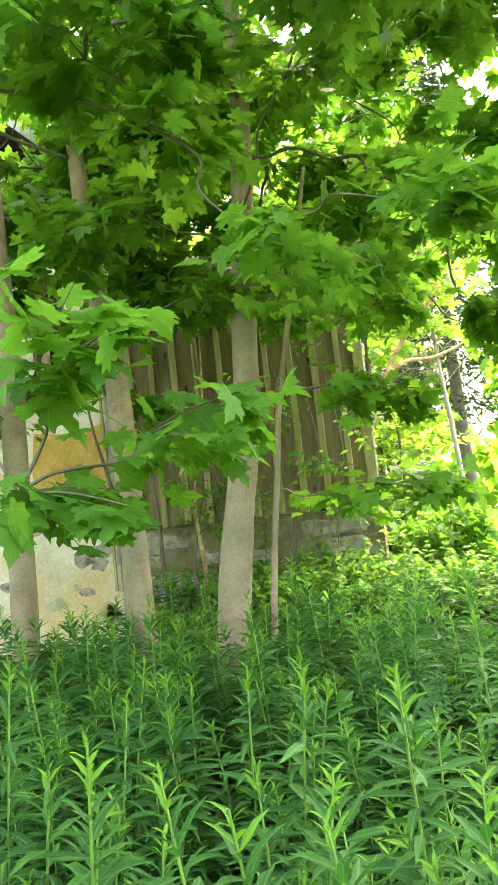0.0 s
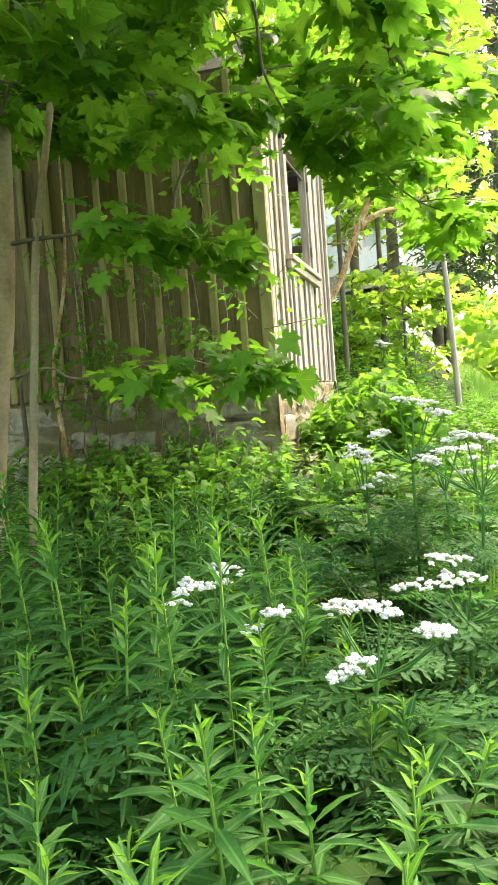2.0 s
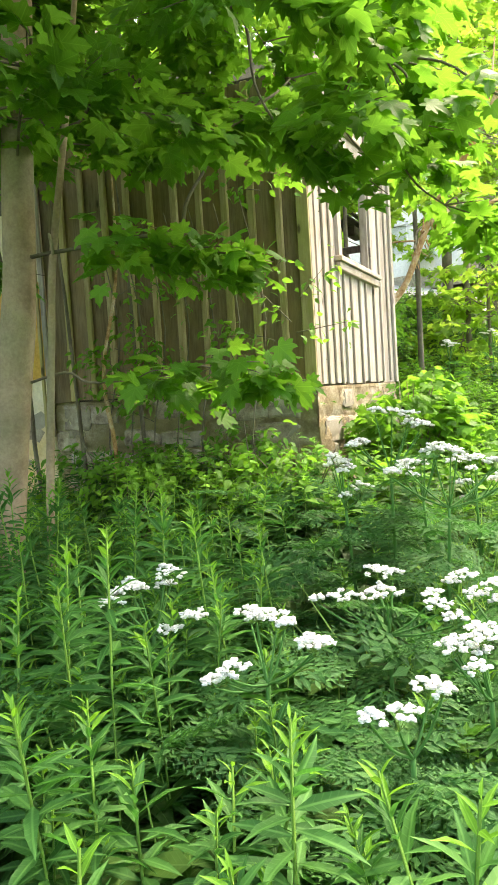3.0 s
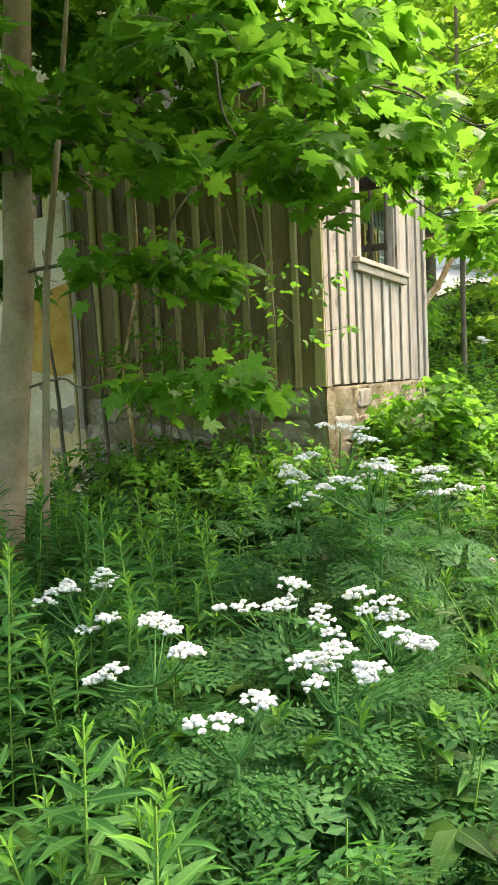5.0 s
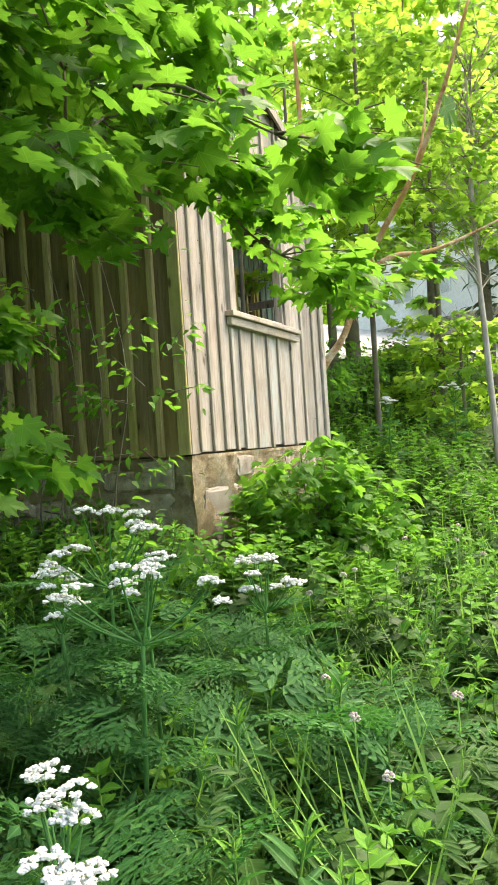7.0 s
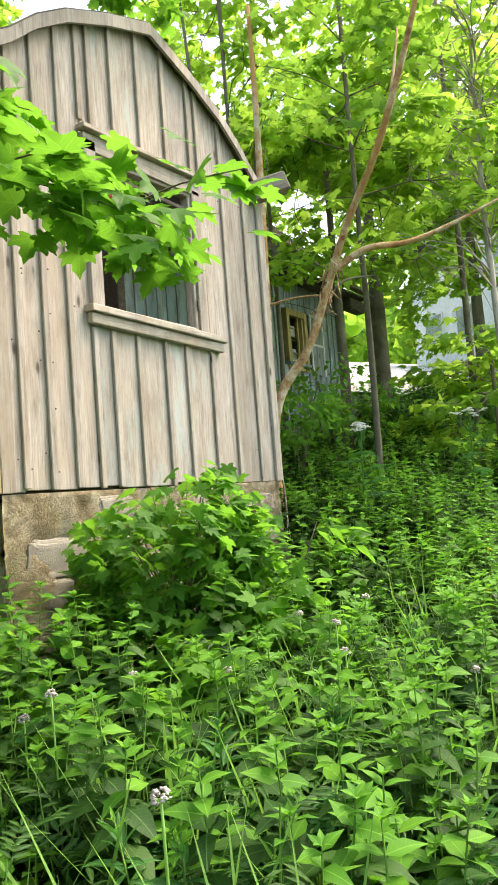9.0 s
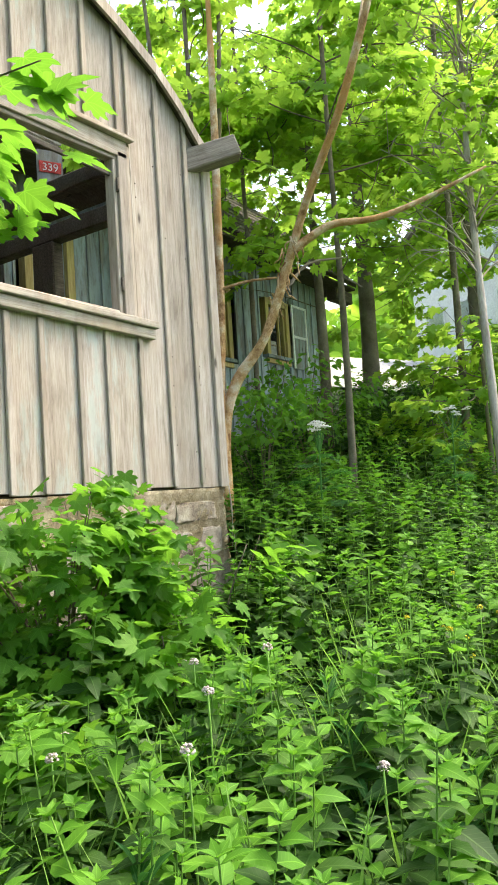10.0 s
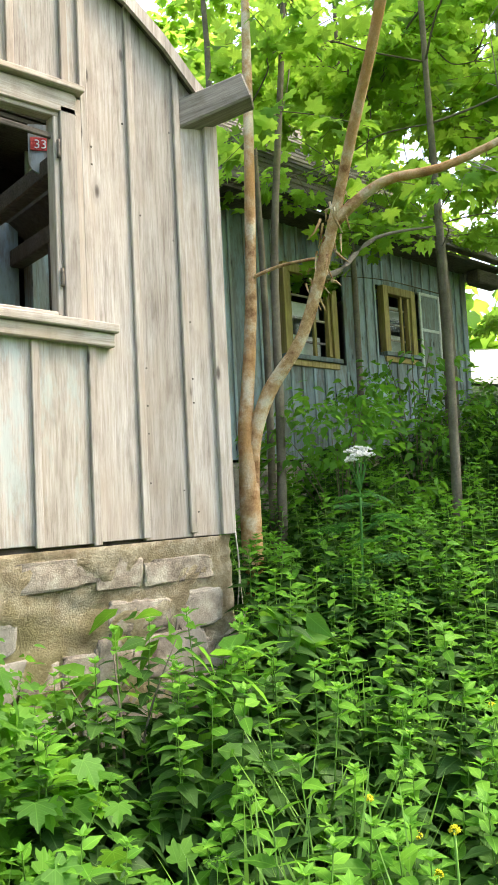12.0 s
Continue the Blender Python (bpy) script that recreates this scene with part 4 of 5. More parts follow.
# small-leaved creeper hanging in front of the dark boards
r = np.random.default_rng(21)
creeper = empty("creeper", (-0.3, 0.9, -1.3), "thin creeper with small leaves against the dark boards", "creeper")
cm, bm = [], bmesh.new()
for k in range(34):
    y0, z0 = r.uniform(-.1, 1.9), r.uniform(1.0, 2.9)
    w = np.array([r.uniform(-.5, .2), r.uniform(-1, 1), r.uniform(-.5, .5)])
    c = np.array([r.uniform(-.35, .05), y0 - .9, z0])
    tube_into(bm, [tuple(c), tuple(c + w * .2), tuple(c + w * .42)], [.004, .003, .002], 4)
    cm.append(twig_leaves(c, w, .42, 22, .075, r, .6))
for k in range(7):
    y0 = -.6 + k * .22
    tube_into(bm, [(-.05, y0, 0), (-.1, y0 + .1, .9), (-.06, y0 - .05, 1.8), (-.12, y0 + .08, 2.7)], [.008, .007, .006, .003], 5)
tagged(part("stemwork", bm, BARK_SHADED, creeper), kind="stuff")
tagged(many("leaves", [(OVATE, np.concatenate(cm))], LEAF, creeper), kind="stuff")

# the peeled double-stemmed dead tree by the corner
dead = empty("dead_tree", (3.28, 0.3, -1.0), "dead forked tree with peeled orange-brown bark", "tree")
dl = lambda pts: [(x - 3.28, y - .3, z + 1.0) for x, y, z in pts]
tube("stem", dl([(3.2, .32, -1.0), (3.18, .3, .45), (3.2, .3, .81), (3.27, .3, 1.37), (3.33, .3, 2.53), (3.36, .3, 3.4), (3.45, .35, 4.6)]), [.085, .06, .042, .038, .034, .03, .018], PEELED, dead, 12, .2, "pale upright stem with bark scars")
tube("stem", dl([(3.19, .3, .15), (3.21, .27, .5), (3.27, .17, .82), (3.38, -.05, 1.15), (3.42, -.28, 1.7), (3.36, -.5, 2.1), (3.12, -.98, 2.65), (2.95, -1.35, 3.3), (2.8, -1.7, 4.1)]), [.055, .05, .046, .038, .036, .033, .03, .024, .013], PEELED, dead, 12, .22, "leaning orange-brown stem")
tube("branch", dl([(3.42, -.3, 1.78), (3.5, -.62, 1.95), (3.66, -.93, 1.97), (3.85, -1.25, 2.08), (4.1, -1.7, 2.3)]), [.04, .03, .025, .02, .01], PEELED, dead, 8, .2)
tube("branch", dl([(3.27, .3, 1.58), (3.34, .08, 1.62), (3.43, -.16, 1.62)]), [.014, .011, .009], PEELED, dead, 6, .1)
tube("branch", dl([(3.4, -.2, 1.5), (3.7, -.1, 1.6), (4.1, -.1, 1.9), (4.5, -.3, 2.0)]), [.028, .02, .014, .006], BARK_SHADED, dead, 7, .2)
tube("branch", dl([(3.12, -.98, 2.65), (3.2, -1.1, 3.1), (3.35, -1.15, 3.7)]), [.02, .015, .007], PEELED, dead, 7, .1)
bm = bmesh.new()
rr = random.Random(5)
for k in range(26):
    z = rr.uniform(1.35, 2.0)
    p = Vector((3.41 + rr.uniform(-.07, .07), -.05 - (z - 1.1) * .42 + rr.uniform(-.07, .07), z)) - Vector((3.28, .3, -1.0))
    d = Vector((rr.uniform(-.08, .08), rr.uniform(-.08, .08), -rr.uniform(.04, .14)))
    tube_into(bm, [tuple(p), tuple(p + d * .5 + Vector((rr.uniform(-.03, .03),) * 3)), tuple(p + d)], [.010, .008, .003], 4)
part("loose_bark", bm, PEELED, dead, "torn strips of hanging bark")
for k, (tx, ty, lean) in enumerate(((3.95, .85, .4), (3.75, 1.4, -.1))):
    s = empty("sapling", (tx, ty, ground_z(tx, ty) - .05), "slim grey-green sapling trunk", "sapling", "saplings")
    tube("trunk", [(0, 0, 0), (.06, 0, 1.4), (.12, .02, 2.8), (.2 + lean * .3, .0, 4.6), (.2 + lean, .1, 6.5)], [.04, .035, .03, .024, .01], BARK_SHADED, s, 8)


def leafy_tree(x, y, h, spread, low, n, size, seed, trunk=.12, label="", leaf=MAPLE_FAR, leaf_m=None, lean=(0, 0), per=18):
    g = ground_z(x, y) - .05
    r = np.random.default_rng(seed)
    cl = []
    for k in range(n):
        f = r.uniform(0, 1) ** .8
        z = low + f * (h - low)
        rad = spread * math.sqrt(max(.05, 1 - (2 * f - .85) ** 2 * .7)) * r.uniform(.25, 1) ** .5
        a = r.uniform(0, 2 * math.pi)
        cl.append((x + lean[0] * f + rad * math.cos(a), y + lean[1] * f + rad * math.sin(a), z + r.uniform(-.2, .2)))
    return maple("broadleaf_tree", [(x, y, g), (x + .05, y, g + (h - g) * .3), (x + lean[0] * .4, y + lean[1] * .4, g + (h - g) * .6), (x + lean[0], y + lean[1], h - .2)],
                 [trunk, trunk * .8, trunk * .55, .03], cl, label or "leafy broadleaf tree with dark trunk", BARK_SHADED, leaf, size, per, .75, seed, leaf_m or LEAF_FAR_SUNLIT, "background trees")


for k, (x, y, h, spread, low, n, size, tr) in enumerate((
        (7.3, 1.5, 5.8, 1.9, 2.4, 40, .13, .09), (10.2, 2.1, 8.0, 2.7, 2.8, 62, .15, .17), (12.5, 0.9, 8.0, 2.4, 3.2, 56, .17, .14),
        (5.3, 0.2, 6.6, 1.7, 2.2, 46, .12, .045), (8.2, -.1, 7.4, 1.9, 3.4, 44, .14, .06), (15.5, .2, 10.5, 3.2, 4.6, 60, .2, .2),
        (4.1, 1.1, 7.0, 1.3, 3.0, 20, .115, .035), (6.2, 1.9, 7.6, 1.5, 3.8, 22, .12, .04),
        (3.0, 11, 11, 3.2, 4, 90, .22, .2), (7.5, 11.5, 12, 3.4, 4, 100, .22, .2), (12.0, 9.5, 12, 3.6, 3.0, 100, .22, .2), (-1.5, 11, 11, 3.2, 3, 70, .24, .2),
        (17.5, 13, 13, 3.6, 4, 80, .28, .22), (28, -1.0, 9, 2.8, 2.5, 70, .26, .2), (26, 1.0, 12, 3.5, 4.0, 70, .32, .25),
        (7.8, -.5, 1.7, .9, -.3, 30, .12, .04))):
    leafy_tree(x, y, h, spread, low, n, size, 100 + k, tr, leaf=MAPLE if x < 11 and y < 3 else MAPLE_FAR, per=22)

# a dry, pale bare tree with hanging grey twigs
BARE_TWIG = WOOD_PALE
bare = empty("bare_tree", (5.1, -1.4, ground_z(5.1, -1.4)), "leafless pale tree with fine tangled twigs", "tree")
bm = bmesh.new()
rr = random.Random(8)
tube("trunk", [(0, 0, 0), (.1, .1, 2), (.3, .2, 4), (.5, .2, 6.5)], [.045, .04, .03, .01], BARE_TWIG, bare, 7)
for k in range(60):
    z = rr.uniform(2.9, 6)
    a = rr.uniform(0, 6.28)
    L = rr.uniform(.4, 1.2)
    p = Vector((z * .07, .15, z))
    q = p + Vector((math.cos(a) * L, math.sin(a) * L, rr.uniform(.1, .8)))
    tube_into(bm, [tuple(p), tuple(p.lerp(q, .35) + Vector((rr.uniform(-.08, .08), rr.uniform(-.08, .08), .12))), tuple(p.lerp(q, .7) + Vector((rr.uniform(-.1, .1), rr.uniform(-.1, .1), .06))), tuple(q)], [.01, .008, .006, .003], 4)
    for j in range(3):
        s = p.lerp(q, rr.uniform(.4, 1))
        e = s + Vector((rr.uniform(-.5, .5), rr.uniform(-.5, .5), rr.uniform(-.35, .35)))
        tube_into(bm, [tuple(s), tuple(s.lerp(e, .5) + Vector((0, 0, .05))), tuple(e)], [.006, .005, .002], 3)
tagged(part("branchwork", bm, BARE_TWIG, bare), kind="stuff")


def spruce(x, y, h, seed):
    g = ground_z(x, y)
    t = empty("spruce_tree", (x, y, g), "tall dark spruce with drooping boughs", "tree", "spruces")
    tube("trunk", [(0, 0, 0), (0, 0, h * .5), (0, 0, h)], [.25, .16, .03], BARK_SHADED, t, 8)
    r = np.random.default_rng(seed)
    ms = []
    for k in range(340):
        f = r.uniform(.22, 1)
        L = (1 - f) * h * .24 + .3
        a = r.uniform(0, 6.283)
        w = np.array([math.cos(a), math.sin(a), -.28])
        ms.append(twig_leaves(np.array([0, 0, f * h]), w, L, 34, .34, r, 1.2))
    tagged(many("foliage", [(LANCE, np.concatenate(ms))], NEEDLE, t), kind="stuff")


spruce(17.5, -2.8, 20, 1)
spruce(35, 2.4, 15, 2)
spruce(27.5, -.6, 13, 3)
spruce(33, 0.5, 17, 4)

# distant woods that close the view all round
r = np.random.default_rng(31)
ms = []
for k in range(230):
    a = r.uniform(0, 2 * math.pi)
    d = r.uniform(38, 75)
    x, y = d * math.cos(a), d * math.sin(a)
    if -12 < y < 0 and x > 0 and d < 60:
        continue
    hgt = r.uniform(6, 13)
    n = 150
    th, f = r.uniform(0, 6.283, n), r.uniform(0, 1, n)
    rad = 3.4 * np.sqrt(np.clip(1 - (2 * f - .8) ** 2 * .7, .05, 1))
    pos = np.c_[x + rad * np.cos(th), y + rad * np.sin(th), ground_z(x, y) + f * hgt]
    ms.append(frames_of(pos, r.uniform(0, 6.28, n), r.normal(-.5, .5, n), r.normal(0, .6, n), r.uniform(.9, 1.7, n)))
tagged(many("far_woods", [(MAPLE_FAR, np.concatenate(ms))], LEAF_FAR_SUNLIT), "hazy green woods in the distance", "woods", kind="stuff")

# ---- white house across the yard ----
hx, hy = 25.0, 3.6
hz = ground_z(hx, hy) - .1
house = empty("house", (hx, hy, hz), "white wooden house beyond the trees in sunlight", "house")
house.rotation_euler = (0, 0, radians(-25))
box("wall", -.6, 5.5, -3.6, 3.6, 0, 5.2, WHITE_WALL, house, .02)
box("plinth", -.66, 5.55, -3.66, 3.66, 0, .7, STONE, house, .02)
prism("roof", [(-4.1, 5.1), (0, 7.6), (4.1, 5.1), (4.1, 5.3), (0, 7.85), (-4.1, 5.3)], "x", -1.1, 6, SHINGLE, house)
for j, (wy, wz) in enumerate(((-2.6, 1.6), (-.9, 1.6), (.9, 1.6), (2.5, 1.6), (-2.6, 3.6), (-.9, 3.6), (.9, 3.6))):
    w = empty("window", (-.62, wy, wz))
    w.parent = house
    box("frame", -.03, .0, -.5, -.42, 0, 1.2, WHITE_WALL, w, .01)
    box("frame", -.03, .0, .42, .5, 0, 1.2, WHITE_WALL, w, .01)
    box("frame", -.03, .0, -.42, .42, 1.12, 1.2, WHITE_WALL, w, .01)
    box("pane", -.012, -.004, -.42, .42, 0, 1.12, GLASS, w, 0)

# ---- herbs ----


def tall_herb(h, seed):
    """Upright herb with narrow leaves all round the stem, crowded at the tip. Returns leaf and stem pieces."""
    r = np.random.default_rng(seed)
    n = int(66 * h / .9)
    f = np.linspace(.12, 1.0, n) ** .8
    yaw = np.arange(n) * 2.4 + r.normal(0, .25, n)
    size = np.where(f < .8, .122 - .04 * np.abs(f - .55), .12 * (1.02 - f) / .22 * .8 + .025) * r.uniform(.8, 1.2, n)
    pitch = np.where(f > .85, .75, .22 - .3 * (1 - f)) + r.normal(0, .14, n)
    bend = .05 * (f ** 2)
    pos = np.c_[bend * math.cos(seed), bend * math.sin(seed), f * h]
    m = frames_of(pos, yaw, pitch, r.normal(0, .3, n), size)
    return merged([(LANCE, m[f < .92])]), stalk_piece(h, .009, .05 * math.cos(seed), .05 * math.sin(seed)), merged([(LANCE, m[f >= .92])])


def stalk_piece(h, thick, dx=0.0, dy=0.0):
    out = []
    for k in range(3):
        m = np.eye(4)
        a, b = k / 3, (k + 1) / 3
        m[:3, 0] = (thick, 0, 0)
        m[:3, 1] = (0, thick, 0)
        m[:3, 2] = (dx * (b * b - a * a), dy * (b * b - a * a), h / 3)
        m[:3, 3] = (dx * a * a, dy * a * a, h * a)
        out.append(m)
    return merged([(STALK, out)])


def nettle_herb(h, seed):
    """Bushy herb with pairs of pointed oval leaves crossing at each joint."""
    r = np.random.default_rng(seed)
    pos, yaw, pitch, size = [], [], [], []
    k, z = 0, .1
    while z < h:
        f = z / h
        for s in (0, math.pi):
            pos.append((0, 0, z))
            yaw.append(s + k * math.pi / 2 + r.normal(0, .2))
            pitch.append(r.normal(-.42 + .85 * f ** 3, .16))
            size.append((.148 - .09 * f ** 3) * r.uniform(.85, 1.2))
        k += 1
        z += .066 - .033 * f
    for j in range(5):
        pos.append((0, 0, h))
        yaw.append(j * 1.26)
        pitch.append(.7)
        size.append(.035)
    n = len(pos)
    tp = frames_of(np.array(pos[-11:]), np.array(yaw[-11:]), np.array(pitch[-11:]), r.normal(0, .2, 11), np.array(size[-11:]))
    pos, yaw, pitch, size = pos[:-11], yaw[:-11], pitch[:-11], size[:-11]
    n = len(pos)
    return merged([(OVATE, frames_of(np.array(pos), np.array(yaw), np.array(pitch), r.normal(0, .2, n), np.array(size)))]), stalk_piece(h, .007), merged([(OVATE, tp)])


def frond(seed):
    """A feathery, twice-cut leaf of unit length along +y."""
    r = np.random.default_rng(seed)
    mats = []
    for k in range(9):
        f = .2 + k * .088
        L = .5 * (1 - f) ** .8 + .05
        for s in (-1, 1):
            ang = s * -(1.05 - .2 * f)
            bx, by = 0, f
            for j in range(5):
                g = .14 + j * .195
                px, py = bx - math.sin(ang) * L * g, by + math.cos(ang) * L * g
                for q in (-1, 1):
                    if j == 4 and q == 1:
                        continue
                    a2 = ang + q * .8 if j < 4 else ang
                    mats.append(frames_of(np.array([[px, py, -.25 * py * py - .1 * px * px + r.normal(0, .008)]]), np.array([a2 + r.normal(0, .12)]), np.array([r.normal(-.12, .16)]), np.array([r.normal(0, .18)]), np.array([L * .34 * (1.15 - g * .6) * r.uniform(.85, 1.15)]))[0])
    return merged([(LANCE_S, mats)])


LANCE_S = (np.array([(0, 0, 0), (.21, .45, .02), (0, 1, -.08), (-.21, .45, .02)]), np.array([(0, 1, 2), (0, 2, 3)]))


def ferny_herb(h, seed):
    r = np.random.default_rng(seed)
    n = 9
    fr = frond(seed)
    f = np.linspace(.25, .85, n)
    yaw = np.arange(n) * 2.4 + r.normal(0, .3, n)
    return merged([(fr, frames_of(np.c_[np.zeros((n, 2)), f * h], yaw, r.uniform(-.15, .5, n), r.normal(0, .25, n), r.uniform(.24, .4, n)))]), stalk_piece(h * .9, .007)


def broad_herb(h, seed):
    """Low herb with three-part oval leaves on long stalks."""
    r = np.random.default_rng(seed)
    mats = []
    for k in range(9):
        a, z, out = k * 2.4, h * r.uniform(.45, 1), r.uniform(.06, .2)
        c = np.array([-math.sin(a) * out, math.cos(a) * out, z])
        s = r.uniform(.09, .15)
        mats += list(frames_of(np.array([c, c, c]), a + np.array([0, 1.25, -1.25]), r.normal(-.15, .2, 3), r.normal(0, .2, 3), np.array([s, s * .85, s * .85])))
    return merged([(OVATE, mats)]), stalk_piece(h * .8, .006)


def pinnate_herb(h, seed):
    """Herb with long leaves cut into pairs of toothed leaflets, spreading from a hollow stem."""
    r = np.random.default_rng(seed)
    one = []
    for k in range(6):
        f = .3 + k * .13
        size = .36 - .2 * abs(f - .55)
        for q in (-1, 1):
            one.append(frames_of(np.array([[0, f, -.22 * f * f]]), np.array([q * -.95 + r.normal(0, .1)]), np.array([r.normal(-.15, .12)]), np.array([r.normal(0, .2)]), np.array([size * r.uniform(.9, 1.1)]))[0])
    one.append(frames_of(np.array([[0, 1.0, -.22]]), np.array([0.0]), np.array([-.4]), np.array([0.0]), np.array([.4]))[0])
    rib = np.eye(4)
    rib[:3, 0], rib[:3, 1], rib[:3, 2] = (.012, 0, 0), (0, 0, .012), (0, 1, -.22)
    leaf = merged([(LANCE, one), (STALK, [rib])])
    n = 10
    f = np.linspace(.25, .95, n)
    return merged([(leaf, frames_of(np.c_[np.zeros((n, 2)), f * h], np.arange(n) * 2.4 + r.normal(0, .3, n), r.uniform(-.1, .6, n), r.normal(0, .25, n), r.uniform(.17, .27, n) * (1.15 - .4 * f)))]), stalk_piece(h, .007)


def scatter(n, x0, x1, y0, y1, seed, keep=None):
    r = np.random.default_rng(seed)
    out = []
    while len(out) < n:
        x, y = r.uniform(x0, x1), r.uniform(y0, y1)
        if keep is None or keep(x, y):
            out.append((x, y, ground_z(x, y) - .03))
    return np.array(out)


def free(x, y):
    """Off the walls, off the trodden line for the tallest plants."""
    if x > -.12 and y > -.12 and x < 2.9:
        return False
    if y > 2.35 and x > -.15:
        return False
    return True


def field(name, maker, count, variants, pos, leaf_m, heights, label, seed, lean=.1):
    """A patch of one kind of herb in one mesh of leaves and one of stems."""
    r = np.random.default_rng(seed)
    which = r.integers(0, variants, len(pos))
    lc, sc, tc = [], [], []
    for k in range(variants):
        p = pos[which == k]
        n = len(p)
        if n == 0:
            continue
        lf, st, *tip = maker(1.0 * np.interp(k, [0, max(1, variants - 1)], heights), seed * 10 + k)
        m = frames_of(p, r.uniform(0, 6.283, n), r.normal(0, lean, n), r.normal(0, lean, n), r.uniform(.85, 1.15, n))
        lc.append((lf, m))
        sc.append((st, m))
        tc += [(p, m) for p in tip]
    ob = many(name, lc, leaf_m)
    tagged(ob, label, "plants", kind="stuff")
    tagged(many("stems", sc, STEM, ob), kind="stuff")
    if tc:
        tagged(many("young_tips", tc, TIP, ob), kind="stuff")
    return ob


def tall_zone(x, y):
    return free(x, y) and (x < -3.0 + .8 * noise.noise((x, y, 3)) or y > -0.3) and not (x > -4.3 and y < -1.0) and clear_of_walk((x, y), .5)


def ferny_zone(x, y):
    return free(x, y) and (-4.4 < x < -0.2) and y < .3 and clear_of_walk((x, y), .75)


def nettle_zone(x, y):
    return free(x, y) and not (y > -.5 and -.2 < x < 2.6) and x > -1.4 + .6 * noise.noise((x, y, 9)) and y > -2.6 and clear_of_walk((x, y), .6)


def broad_zone(x, y):
    return free(x, y) and not (y > -.55 and -.2 < x < 2.6) and x > -4.6 and clear_of_walk((x, y), .25)


field("tall_herbs", tall_herb, 0, 7, scatter(900, -7.0, -2.0, -2.0, 3.4, 41, tall_zone), HERB, (.6, .92), "dense stand of tall narrow-leaved green herbs", 2)
field("tall_herbs", tall_herb, 0, 5, scatter(160, -2.6, -.15, -.4, 2.4, 42, free), HERB, (.5, .8), "shaded tall green herbs along the stone foundation", 3)
field("tall_herbs", tall_herb, 0, 4, scatter(50, -3.6, 1.0, -3.4, -1.5, 48, lambda x, y: free(x, y) and clear_of_walk((x, y), .55)), HERB, (.45, .7), "scattered narrow-leaved herbs among broad leaves", 9)
field("valerian_leaves", pinnate_herb, 0, 5, scatter(190, -3.3, 1.3, -2.9, -1.0, 49, lambda x, y: free(x, y) and clear_of_walk((x, y), .65)), NETTLE, (.4, .66), "valerian with long leaves cut into paired leaflets", 10, .14)
field("feathery_herbs", ferny_herb, 0, 6, scatter(150, -4.4, -.9, -2.2, .3, 43, ferny_zone), FERNY, (.4, .74), "feathery light green parsley-like foliage", 4, .15)
field("nettles", nettle_herb, 0, 6, scatter(1500, -1.6, 5.2, -2.6, 1.6, 44, nettle_zone), NETTLE, (.5, .82), "thick bed of bright green nettle-like herbs", 5)
field("nettles", nettle_herb, 0, 4, scatter(130, -3.9, -1.2, -2.3, .2, 51, ferny_zone), NETTLE, (.42, .62), "leafy nettle-like herbs among feathery leaves", 11)
field("tall_herbs", tall_herb, 0, 4, scatter(110, -4.4, -1.4, -2.0, .2, 52, ferny_zone), HERB, (.45, .68), "slim herbs between white-flowered plants", 12)
field("nettles", nettle_herb, 0, 4, scatter(720, 5.0, 14, -3.2, 2.2, 45, lambda x, y: free(x, y) and (x < 8 or y > -.3)), NETTLE, (.5, .85), "green herb cover rising towards the far trees", 6)
field("broad_herbs", broad_herb, 0, 6, scatter(750, -4.6, 3.0, -3.6, -.3, 46, broad_zone), NETTLE, (.28, .5), "low three-leaved ground cover", 7)
field("broad_herbs", broad_herb, 0, 5, scatter(500, -7.4, -3.0, -2.4, 2.5, 47, free), HERB, (.22, .4), "low leafy ground cover under tall herbs", 8)

# grass blades
r = np.random.default_rng(61)


def tufts(name, n, x0, x1, y0, y1, seed, size, label):
    p = scatter(n, x0, x1, y0, y1, seed, lambda x, y: free(x, y) and clear_of_walk((x, y), .6))
    p = np.repeat(p, 9, axis=0)
    p[:, :2] += r.normal(0, .05, (len(p), 2))
    m = frames_of(p, r.uniform(0, 6.283, len(p)), r.normal(0, .15, len(p)), r.normal(0, .1, len(p)), r.uniform(.6, 1.2, len(p)) * size)
    tagged(many(name, [(BLADE, m)], GRASS), label, "grass", kind="stuff")


tufts("grass", 130, -3.4, 2.5, -3.6, -1.2, 62, .75, "long thin grass blades among the herbs")
tufts("grass", 1400, 3.0, 34, -5.5, -1.5, 63, .8, "pale grass on the verge beside the road")
tufts("grass", 900, -30, 30, -20, -9.4, 64, .8, "rough grass across the road")


def shrub(name, x, y, h, spread, n, size, seed, label, template=OVATE, mat=None):
    g = ground_z(x, y) - .04
    t = empty(name, (x, y, g), label, "shrub", "shrubs")
    r = np.random.default_rng(seed)
    bm, ms = bmesh.new(), []
    for k in range(n):
        a = r.uniform(0, 6.283)
        d = spread * math.sqrt(r.uniform(.02, 1))
        e = np.array([d * math.cos(a), d * math.sin(a), h * r.uniform(.45, 1.0) * (1 - .3 * d / spread)])
        if k % 4 == 0:
            tube_into(bm, [(0, 0, 0), tuple(e * (.35, .35, .6)), tuple(e)], [.008, .006, .003], 4)
        ms.append(twig_leaves(e * .9, np.array([math.cos(a), math.sin(a), -.2]), .3, 14, size, r, .5))
    tagged(part("stemwork", bm, BARK_SHADED, t), kind="stuff")
    tagged(many("leaves", [(template, np.concatenate(ms))], mat or LEAF, t), kind="stuff")


